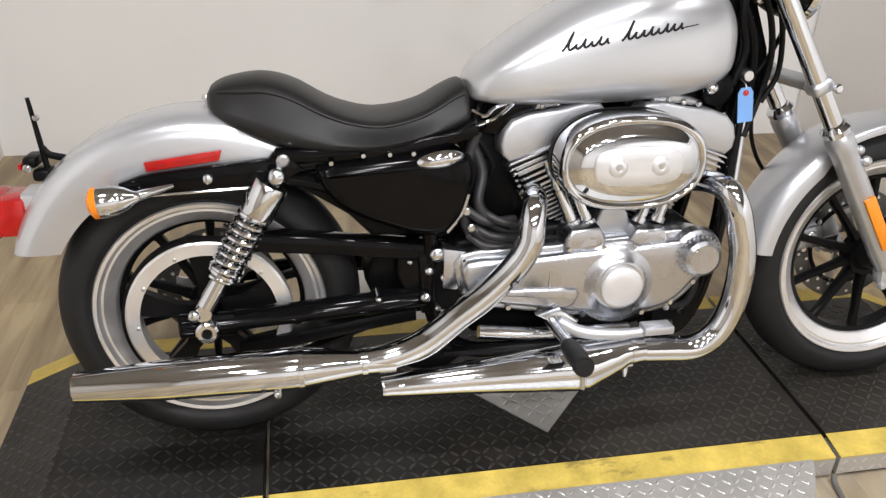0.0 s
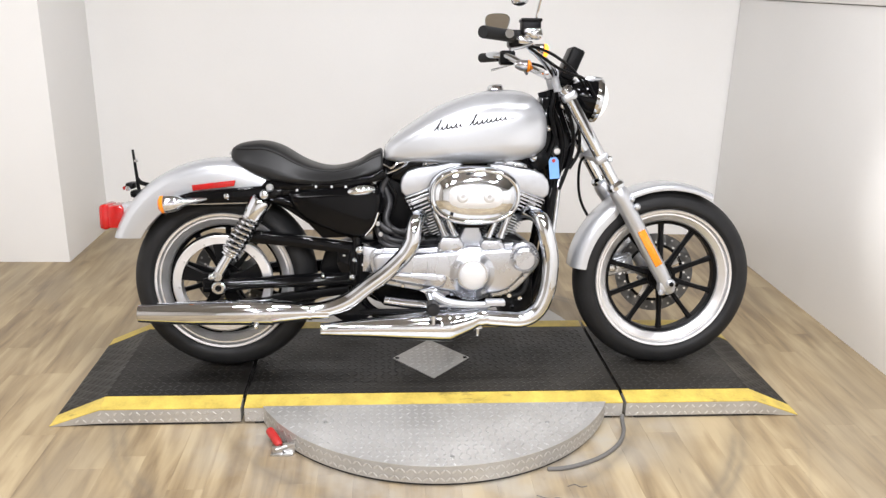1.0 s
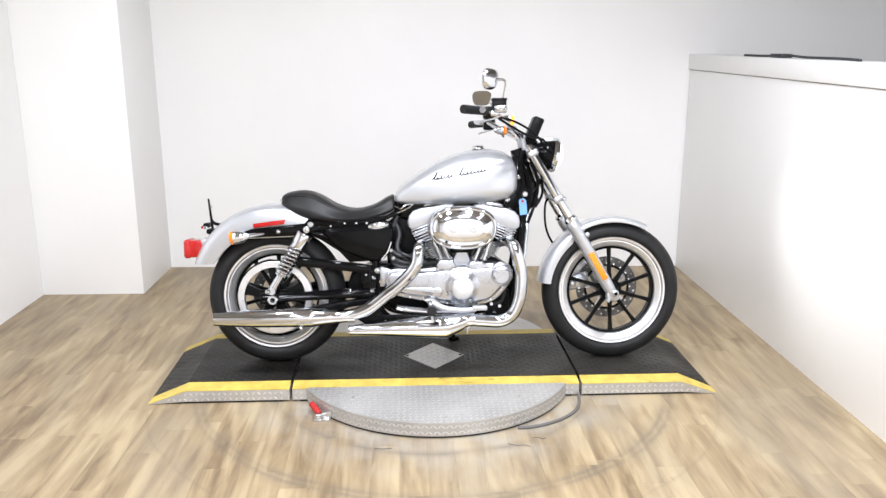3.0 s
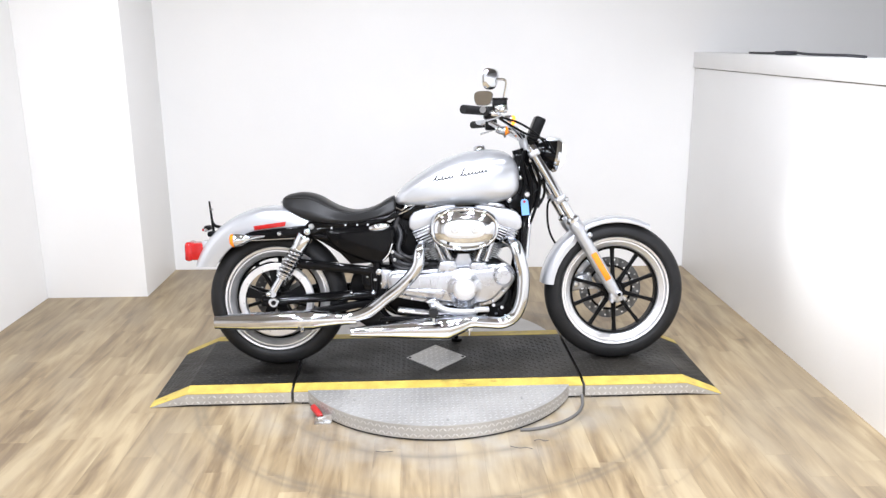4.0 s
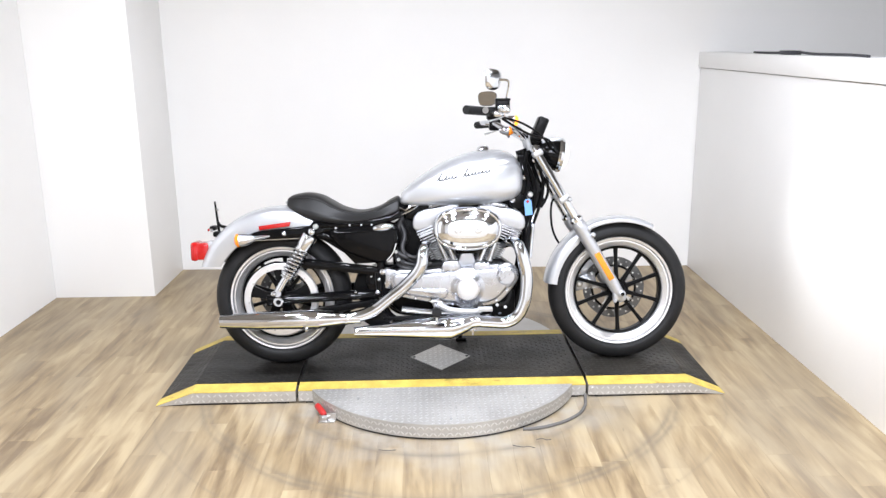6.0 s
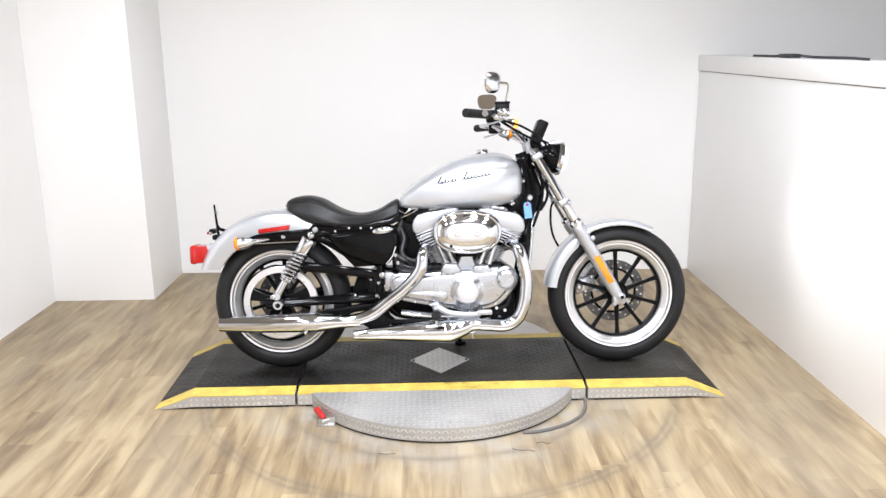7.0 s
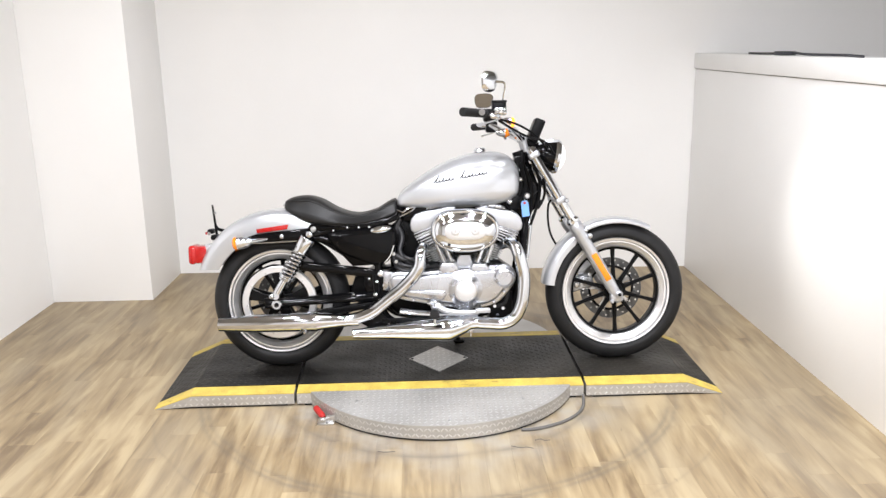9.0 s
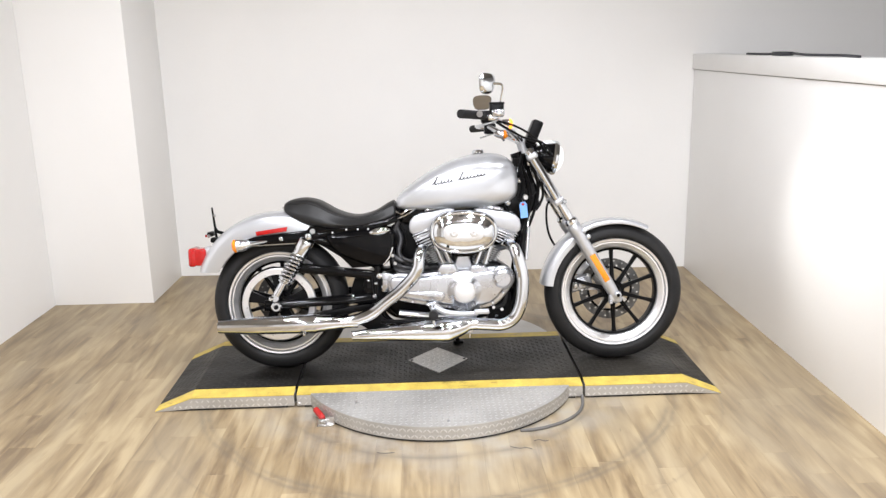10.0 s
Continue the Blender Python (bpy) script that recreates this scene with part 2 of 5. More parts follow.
def thing(name, x=0, y=0, z=0, rx=0, ry=0, rz=0):
    ob = new(name)
    ob.matrix_world = pose(x, y, z, rx, ry, rz)
    ob.empty_display_size = 0.1
    return ob


def merged(*bms):
    out = bms[0]
    for b in bms[1:]:
        me = bpy.data.meshes.new("tmp")
        b.to_mesh(me)
        b.free()
        out.from_mesh(me)
        bpy.data.meshes.remove(me)
    return out


def block(x0, x1, y0, y1, z0, z1, bevel=0.0, seg=2):
    bm = bmesh.new()
    bmesh.ops.create_cube(bm, size=1.0)
    for v in bm.verts:
        v.co = Vector((x0 if v.co.x < 0 else x1, y0 if v.co.y < 0 else y1, z0 if v.co.z < 0 else z1))
    if bevel:
        bmesh.ops.bevel(bm, geom=bm.edges[:], offset=bevel, segments=seg, affect="EDGES", profile=0.5)
    return bm


def turned(bm, m):
    bmesh.ops.transform(bm, matrix=m, verts=bm.verts)
    return bm


def lathe(profile, centre, axis=(0, 1, 0), n=48, closed=False):
    """Revolve (radius, offset along the axis) pairs round the axis through centre."""
    bm = bmesh.new()
    q = Vector((0, 0, 1)).rotation_difference(Vector(axis).normalized()).to_matrix()
    rings = []
    for r, h in profile:
        if r < 1e-6:
            rings.append([bm.verts.new(q @ Vector((0, 0, h)) + Vector(centre))])
        else:
            rings.append([bm.verts.new(q @ Vector((r * math.cos(2 * math.pi * i / n), r * math.sin(2 * math.pi * i / n), h)) + Vector(centre)) for i in range(n)])
    pairs = list(zip(rings, rings[1:]))
    if closed:
        pairs.append((rings[-1], rings[0]))
    for a, b in pairs:
        for i in range(n):
            j = (i + 1) % n
            vs = [a[i % len(a)], a[j % len(a)], b[j % len(b)], b[i % len(b)]]
            u = []
            for v in vs:
                if v not in u:
                    u.append(v)
            if len(u) > 2:
                bm.faces.new(u)
    return bm


def spline(points, step=6):
    """Catmull-Rom through the points."""
    ps = [np.array(p, float) for p in points]
    if len(ps) < 3:
        return [Vector(p) for p in ps]
    ps = [2 * ps[0] - ps[1], *ps, 2 * ps[-1] - ps[-2]]
    out = []
    for i in range(1, len(ps) - 2):
        a, b, c, d = ps[i - 1:i + 3]
        for k in range(step):
            t = k / step
            out.append(0.5 * (2 * b + (c - a) * t + (2 * a - 5 * b + 4 * c - d) * t * t + (3 * b - a - 3 * c + d) * t ** 3))
    out.append(ps[-2])
    return [Vector(p) for p in out]


def tube(points, radius, n=14, step=6, caps=True, flat=1.0):
    """Sweep a circle along a smooth path; radius is a number or one number for each point."""
    path = spline(points, step)
    if isinstance(radius, (int, float)):
        rad = [radius] * len(path)
    else:
        rad = np.interp(np.linspace(0, len(radius) - 1, len(path)), range(len(radius)), radius).tolist()
    bm = bmesh.new()
    rings = []
    ref = None
    for i, p in enumerate(path):
        d = (path[min(i + 1, len(path) - 1)] - path[max(i - 1, 0)]).normalized()
        if ref is None:
            ref = d.orthogonal().normalized()
        ref = (ref - d * ref.dot(d)).normalized()
        s = d.cross(ref)
        rings.append([bm.verts.new(p + rad[i] * (math.cos(2 * math.pi * k / n) * ref + flat * math.sin(2 * math.pi * k / n) * s)) for k in range(n)])
    for a, b in zip(rings, rings[1:]):
        for k in range(n):
            bm.faces.new((a[k], a[(k + 1) % n], b[(k + 1) % n], b[k]))
    if caps:
        bm.faces.new(rings[0][::-1])
        bm.faces.new(rings[-1])
    return bm


def loft(sections, caps=True):
    """Skin a list of equal-length closed rings of points."""
    bm = bmesh.new()
    rings = [[bm.verts.new(p) for p in ring] for ring in sections]
    n = len(rings[0])
    for a, b in zip(rings, rings[1:]):
        for k in range(n):
            bm.faces.new((a[k], a[(k + 1) % n], b[(k + 1) % n], b[k]))
    if caps:
        bm.faces.new(rings[0][::-1])
        bm.faces.new(rings[-1])
    return bm


def slab(outline, y0, y1, bevel=0.004, seg=2, smooth=0):
    """A plate with an outline in x, z between y0 and y1, its edges rounded."""
    pts = outline
    if smooth:
        ring = [outline[-1], *outline, outline[0], outline[1]]
        run = spline([(x, 0, z) for x, z in ring], smooth)
        pts = [(p.x, p.z) for p in run[smooth:smooth * (len(outline) + 1)]]
    bm = bmesh.new()
    a = [bm.verts.new((x, y0, z)) for x, z in pts]
    b = [bm.verts.new((x, y1, z)) for x, z in pts]
    bm.faces.new(a)
    bm.faces.new(b[::-1])
    for i in range(len(a)):
        j = (i + 1) % len(a)
        bm.faces.new((a[j], a[i], b[i], b[j]))
    bmesh.ops.recalc_face_normals(bm, faces=bm.faces)
    if bevel:
        rim = [e for e in bm.edges if abs(e.verts[0].co.y - e.verts[1].co.y) < 1e-6]
        bmesh.ops.bevel(bm, geom=rim, offset=bevel, segments=seg, affect="EDGES", profile=0.5)
    return bm


def rod(a, b, r, n=14, r2=None):
    return tube([a, b], [r, r if r2 is None else r2], n=n)


def bolt(centre, r, h, axis=(0, -1, 0), n=12):
    if n >= 16:
        return lathe([(0, h), (r * 0.35, h * 0.97), (r * 0.7, h * 0.80), (r * 0.92, h * 0.50), (r, h * 0.15), (r, 0), (0, 0)], centre, axis, 24)
    return lathe([(0, h), (r * 0.7, h), (r, h * 0.6), (r, 0), (0, 0)], centre, axis, n)


# ---- room ----
def structure(name, bm, mat, label, category="wall", sharp=30):
    return tagged(part(name, bm, mat, sharp=sharp), label, category, kind="structure")


H = 2.75
BACK_L, BACK_R = 1.845, 1.752


def back_wall():
    bm = bmesh.new()
    x0, x1 = -1.95, 4.2
    y = lambda x: BACK_L + (BACK_R - BACK_L) * (x + 1.75) / (1.637 + 1.75)
    lo = [bm.verts.new(p) for p in ((x0, y(x0), -0.05), (x1, y(x1), -0.05), (x1, y(x1) + 0.15, -0.05), (x0, y(x0) + 0.15, -0.05))]
    hi = [bm.verts.new(v.co + Vector((0, 0, H + 0.05))) for v in lo]
    bm.faces.new(lo[::-1])
    bm.faces.new(hi)
    for i in range(4):
        bm.faces.new((lo[i], lo[(i + 1) % 4], hi[(i + 1) % 4], hi[i]))
    return bm


structure("wall_north", back_wall(), WALL, "white painted plasterboard back wall behind the motorcycle")
structure("wall_pillar", block(-2.60, -1.757, 1.257, 2.02, -0.05, H, 0.004), WALL, "white painted boxed-out pillar in the room corner", "pillar")
structure("wall_west", block(-2.55, -2.35, -1.6, 1.255, -0.05, H), WALL, "white painted side wall of the photo room")
# unseen closing walls behind the camera, toned to shape reflections in the metal
structure("wall_west_unseen", block(-2.55, -2.36, -6.4, -1.602, -0.05, H), UNSEEN_WALL, "unseen darker wall behind the camera, added to give the chrome contrast")
structure("wall_south", block(-2.55, 4.35, -6.55, -6.402, -0.05, H), WALL, "white painted wall closing the photo room")
structure("wall_east", block(4.2, 4.35, -6.4, 2.0, -0.05, H), GREY_WALL, "grey painted wall beyond the low partition")
structure("wall_partition", block(1.640, 1.757, -6.4, 1.742, -0.05, 1.30, 0.003), WALL, "low white painted partition wall beside the platform", "partition")
structure("trim_partition_cap", block(1.628, 1.80, -6.4, 1.744, 1.304, 1.398, 0.004), TRIM, "white gloss wooden cap board on the low partition", "trim")
structure("ceiling", block(-2.6, 4.4, -6.6, 2.2, H + 0.002, H + 0.15), CEIL, "plain brown grey painted ceiling", "ceiling")
structure("floor_shop", block(1.76, 4.198, -6.398, 1.74, -0.0055, 0.0), GREY_WALL, "grey painted floor beyond the low partition", "floor")
structure("floor", block(-2.6, 4.4, -6.6, 2.2, -0.2, -0.006), GAP, "dark bed under the vinyl plank floor", "floor")

# cable left lying on the cap
c = tagged(part("loose_cable", merged(tube([(1.70, 1.05, 1.403), (1.69, 0.75, 1.405), (1.71, 0.55, 1.411), (1.68, 0.3, 1.406), (1.70, 0.02, 1.406), (1.69, -0.15, 1.403)], 0.006, 8),
                                      block(1.66, 1.72, 0.52, 0.64, 1.399, 1.418, 0.004)), WOOD_SHELF), "thin black cable with a plug lying on the white partition cap", "cable")


# ---- turntable and platform ----
PX0, PX1, PY0, PY1, PZ = -1.262, 1.158, -0.292, 0.352, 0.07
S1, S2 = -0.668, 0.563
LX, RX = -1.105, 1.005
EDGE = 0.058


def tread_lugs(cells, lift=0.0012, size=(0.0125, 0.0036)):
    """Raised lens-shaped lugs in alternating directions; cells are (origin, u, v, normal, turn)."""
    verts, faces = [], []
    for o, u, v, nrm, k in cells:
        d = (u + v if k else u - v).normalized()
        e = nrm.cross(d)
        b = len(verts)
        for p in (-d * size[0], -d * size[0] * 0.5 - e * size[1], d * size[0] * 0.5 - e * size[1], d * size[0], d * size[0] * 0.5 + e * size[1], -d * size[0] * 0.5 + e * size[1]):
            verts.append(o + p)
        for p in (-d * size[0] * 0.55, d * size[0] * 0.55):
            verts.append(o + p + nrm * lift)
        faces += [(b, b + 1, b + 6), (b + 1, b + 2, b + 7, b + 6), (b + 2, b + 3, b + 7), (b + 3, b + 4, b + 7), (b + 4, b + 5, b + 6, b + 7), (b + 5, b, b + 6)]
    return verts, faces


LUG_MESHES = {}


def lug_part(cells, mat, parent, label, lift=0.0012, size=(0.0125, 0.0036), single=0):
    """The nearest lugs as single parts on one shared mesh, the others as one joined rest."""
    cells = sorted(cells, key=lambda q: q[0].y)
    key = (mat.name, lift, size)
    if single and key not in LUG_MESHES:
        verts, faces = tread_lugs([(Vector(), Vector((1, 1, 0)), Vector((0, 0, 0)), Vector((0, 0, 1)), 0)], lift, size)
        turn = Matrix.Rotation(radians(-45), 4, "Z")
        me = bpy.data.meshes.new("tread_lug")
        me.from_pydata([tuple(turn @ v) for v in verts], [], faces)
        me.materials.append(mat)
        LUG_MESHES[key] = me
    for o, u, v, nrm, k in cells[:single]:
        d = (u + v if k else u - v).normalized()
        e = nrm.cross(d)
        ob = new("tread_lug", LUG_MESHES[key])
        ob.parent = parent
        ob.matrix_local = Matrix(((d.x, e.x, nrm.x, o.x), (d.y, e.y, nrm.y, o.y), (d.z, e.z, nrm.z, o.z), (0, 0, 0, 1)))
    if len(cells) > single:
        verts, faces = tread_lugs(cells[single:], lift, size)
        me = bpy.data.meshes.new("tread_pattern")
        me.from_pydata([tuple(v) for v in verts], [], faces)
        me.materials.append(mat)
        ob = new("tread_pattern", me)
        ob.parent = parent
        tagged(ob, label, kind="stuff")


def section(name, xa, xb, slope_a, slope_b, label):
    """One length of the raised platform: steel body, dark top, yellow edges."""
    t = thing(name, rz=0.4)
    tagged(t, label, "platform", "turntable platform sections")
    top = lambda x: PZ * min(1.0, (x - PX0) / (LX - PX0) if slope_a else 1.0, (PX1 - x) / (PX1 - RX) if slope_b else 1.0)
    xs = [xa] + ([LX] if slope_a else []) + ([RX] if slope_b else []) + [xb]

    def sheet(y0, y1, drop0, drop1, base, lift):
        bm = bmesh.new()
        rows = []
        for x in xs:
            h = max(top(x), 0.003)
            k = h / PZ
            foot = min(base, max(h - 0.012, 0.0005))
            low = 0.0025 if base > 0.005 else 0.004
            rows.append([bm.verts.new(p) for p in ((x, y0, foot), (x, y0, max(h - drop0 * k + lift, low)), (x, y1, max(h - drop1 * k + lift, low)), (x, y1, foot))])
        for a, b in zip(rows, rows[1:]):
            for i in range(4):
                bm.faces.new((a[i], b[i], b[(i + 1) % 4], a[(i + 1) % 4]))
        bm.faces.new(rows[0])
        bm.faces.new(rows[-1][::-1])
        return bm

    part("deck_body", sheet(PY0, PY1, PZ - EDGE + 0.002, 0.002, 0.010, 0.0), TREAD, t, "tread plate steel side", 20)
    # black inset strip that draws the shadow line under the steel side
    part("base_shade", block(xa + 0.03, xb - 0.03, PY0 + 0.006, PY1 - 0.006, 0.0, 0.012), GAP, t, "black strip standing for the shadow line at the floor")
    part("deck_top", sheet(PY0 + 0.064, PY1 - 0.058, 0.0, 0.0, 0.002, 0.0005), MAT_TOP, t, "worn black tread surface", 20)
    for y0, y1, d0, d1 in ((PY0 - 0.0005, PY0 + 0.0635, PZ - EDGE, 0.001), (PY1 - 0.0575, PY1 + 0.0005, 0.0, 0.0)):
        bm = bmesh.new()
        rows = []
        for x in xs:
            h = max(top(x), 0.004)
            k = h / PZ
            a, b = h - d0 * k + 0.0012, h - d1 * k + 0.0012
            rows.append([bm.verts.new(p) for p in ((x, y0, a - 0.0026), (x, y0, a), (x, y1, b), (x, y1, b - 0.0026))])
        for p, q in zip(rows, rows[1:]):
            for i in range(4):
                bm.faces.new((p[i], q[i], q[(i + 1) % 4], p[(i + 1) % 4]))
        bm.faces.new(rows[0])
        bm.faces.new(rows[-1][::-1])
        part("edge_stripe", bm, YELLOW, t, "yellow painted edge stripe", 20)
    # lugs on the top and on the steel front
    cells = []
    step = 0.0235
    nx = int((xb - xa - 0.02) / step)
    for i in range(nx):
        x = xa + 0.014 + i * step
        ny = int((PY1 - PY0 - 0.13) / step)
        for j in range(ny):
            y = PY0 + 0.075 + j * step
            z = 0.004 + (PZ - 0.0035) * top(x) / PZ
            dz = (top(x + 0.001) - top(x - 0.001)) / 0.002
            u = Vector((1, 0, dz)).normalized()
            v = Vector((0, 1, 0))
            if name == "platform_deck" and abs(x + 0.053) / 0.132 + abs(y - 0.022) / 0.155 < 1.03:
                continue
            cells.append((Vector((x, y, z + 0.0006)), u, v, u.cross(v).normalized(), (i + j) % 2))
    lug_part(cells, DARK_LUG, t, "raised tread lugs on the deck", single=290 if name == "platform_deck" else 120)
    cells = []
    for i in range(nx):
        x = xa + 0.014 + i * step
        for j in range(2):
            z = 0.018 + j * 0.024
            if z < top(x) * 0.83 - 0.012:
                cells.append((Vector((x, PY0 - 0.0002, z)), Vector((1, 0, 0)), Vector((0, 0, 1)), Vector((0, -1, 0)), (i + j) % 2))
    lug_part(cells, LUG, t, "raised tread lugs on the steel side", size=(0.0085, 0.0026), single=len(cells))
    return t


section("platform_ramp", PX0, S1 - 0.006, True, False, "black tread ramp with yellow edge stripe under the rear wheel")
deck = section("platform_deck", S1 + 0.006, S2 - 0.006, False, False, "black tread turntable deck with yellow edges and steel diamond")
section("platform_ramp", S2 + 0.006, PX1, False, True, "black tread ramp with yellow edge stripe under the front wheel")


def diamond():
    bm = bmesh.new()
    cx, cy, a, b = -0.053, 0.022, 0.137, 0.155
    lo = [bm.verts.new(p) for p in ((cx - a, cy, PZ), (cx, cy - b, PZ), (cx + a, cy, PZ), (cx, cy + b, PZ))]
    hi = [bm.verts.new(v.co + Vector((0, 0, 0.0035))) for v in lo]
    bm.faces.new(hi)
    bm.faces.new(lo[::-1])
    for i in range(4):
        bm.faces.new((lo[i], lo[(i + 1) % 4], hi[(i + 1) % 4], hi[i]))
    return bm


dia = part("diamond_plate", diamond(), TREAD, deck, "bare steel tread plate diamond", 20)
cells = []
for i in range(-6, 7):
    for j in range(-7, 8):
        x, y = i * 0.0235, j * 0.0235
        if abs(x) / 0.132 + abs(y) / 0.155 < 0.86:
            cells.append((Vector((x - 0.053, y + 0.022, PZ + 0.0036)), Vector((1, 0, 0)), Vector((0, 1, 0)), Vector((0, 0, 1)), (i + j) % 2))
lug_part(cells, LUG, dia, "raised tread lugs", single=len(cells))
for sx in (-1, 1):
    part("plate_bolt", bolt((-0.053 + 0.121 * sx, 0.022, PZ + 0.003), 0.007, 0.003, (0, 0, 1), 12), GAP, dia, "dark bolt head")

DC, DR, DZ = Vector((-0.052, -0.048, 0)), 0.604, 0.065
disc = thing("turntable_disc", rz=0.4)
tagged(disc, "round tread plate steel turntable base under the platform deck", "turntable")


def disc_segment(edge, front, r, z0, z1, cy=-0.045):
    """The part of the round base that shows in front of or behind the deck."""
    bm = bmesh.new()
    a = math.asin((edge - cy) / r)
    sweep = np.linspace(math.pi - a, 2 * math.pi + a, 72) if front else np.linspace(a, math.pi - a, 48)
    pts = [(DC.x + r * math.cos(t), cy + r * math.sin(t)) for t in sweep.tolist()]
    lo = [bm.verts.new((x, y, z0)) for x, y in pts]
    hi = [bm.verts.new((x, y, z1)) for x, y in pts]
    bm.faces.new(hi)
    bm.faces.new(lo[::-1])
    for i in range(len(pts)):
        j = (i + 1) % len(pts)
        bm.faces.new((lo[i], lo[j], hi[j], hi[i]))
    return bm


# black inset strip that draws the shadow line under the disc's rim
part("disc_shade", disc_segment(PY0 - 0.003, True, DR - 0.006, 0.0, 0.02), GAP, disc, "black strip standing for the shadow line at the floor")
part("disc_plate", disc_segment(PY1 + 0.003, False, 0.59, 0.0, DZ, 0.19), TREAD, disc, "", 25)
part("disc_plate", disc_segment(PY0 - 0.003, True, DR, 0.010, DZ), TREAD, disc, "", 25)
cells = []
n = 0
for i in range(-26, 27):
    for j in range(-28, 1):
        x, y = DC.x + i * 0.0235, DC.y + j * 0.0235
        if (Vector((x, y, 0)) - DC).length < DR - 0.014 and y < PY0 - 0.014:
            cells.append((Vector((x, y, DZ)), Vector((1, 0, 0)), Vector((0, 1, 0)), Vector((0, 0, 1)), (i + j) % 2))
for k in range(120):
    a = math.pi + k * math.pi / 119
    nr = Vector((math.cos(a), math.sin(a), 0))
    p = DC + nr * (DR + 0.0002)
    if p.y < PY0 - 0.02:
        for j in range(2):
            cells.append((p + Vector((0, 0, 0.024 + 0.025 * j)), nr.cross(Vector((0, 0, 1))), Vector((0, 0, 1)), nr, (k + j) % 2))
lug_part(cells, LUG, disc, "raised tread lugs", size=(0.0105, 0.003), single=290)
bolts = [(-0.40, -0.40), (-0.03, -0.60), (0.28, -0.42)]
for x, y in bolts:
    part("screw", bolt((x, y, DZ), 0.006, 0.003, (0, 0, 1)), STEEL, disc)

# toggle clamp with a red grip
cl = thing("toggle_clamp", -0.52, -0.44, 0)
tagged(cl, "steel toggle clamp with red plastic grip beside the turntable", "clamp")
part("clamp_base", merged(block(-0.035, 0.03, -0.045, -0.012, 0.0, 0.006, 0.001), block(-0.03, 0.0, -0.04, -0.034, 0.0, 0.03, 0.001), block(0.0, 0.035, -0.03, -0.024, 0.0, 0.034, 0.001), rod((-0.02, -0.045, 0.022), (0.03, -0.015, 0.024), 0.006)), STEEL, cl)
part("clamp_grip", tube([(-0.010, -0.02, 0.02), (-0.018, -0.004, 0.024), (-0.034, 0.022, 0.030), (-0.047, 0.044, 0.034), (-0.050, 0.049, 0.035)], [0.009, 0.013, 0.0135, 0.013, 0.009], 16), REDPAINT, cl, "red plastic grip")

tagged(part("power_cable", tube([(0.556, -0.300, 0.020), (0.553, -0.318, 0.008), (0.540, -0.38, 0.006), (0.505, -0.45, 0.006), (0.44, -0.515, 0.006), (0.36, -0.560, 0.006), (0.30, -0.578, 0.006), (0.258, -0.580, 0.006)], 0.0065, 10), CABLE),
            "grey power cable running from platform seam to the turntable", "cable")

for pts in (((0.300, -0.660), (0.322, -0.652), (0.338, -0.664), (0.356, -0.660)), ((0.205, -0.700), (0.238, -0.716), (0.262, -0.712), (0.285, -0.724)), ((-0.30, -0.715), (-0.27, -0.722), (-0.235, -0.718))):
    tagged(part("thread_scrap", tube([(x, y, 0.0012) for x, y in pts], 0.0012, 6), CABLE), "thin dark thread scrap lying on the floor", "scrap", "thread scraps on the floor")


# ---- motorcycle ----
bike = thing("motorcycle", 0, 0, 0.07, -8, 0, 0)
tagged(bike, "silver and black cruiser motorcycle with chrome engine leaning on its stand", "motorcycle")
RW, FW = Vector((-0.7525, 0, 0.304)), Vector((0.7525, 0, 0.311))


def tyre_mesh(c, R, w, bead, rw, grooves=0):
    r0 = bead + (R - bead) * 0.22
    prof = [(bead - 0.006, rw * 0.92), (bead + 0.003, rw), (bead + 0.008, w * 0.95)]
    prof += [(r0 + (R - r0) * math.sin(radians(a)), w * math.cos(radians(a)) ** 0.9) for a in range(0, 90, 9)] + [(R, 0.0)]
    prof = prof + [(r, -h) for r, h in prof[-2::-1]]
    prof += [(bead - 0.012, -rw * 0.6), (bead - 0.012, rw * 0.6)]
    return lathe(prof, c, (0, 1, 0), 96, closed=True)


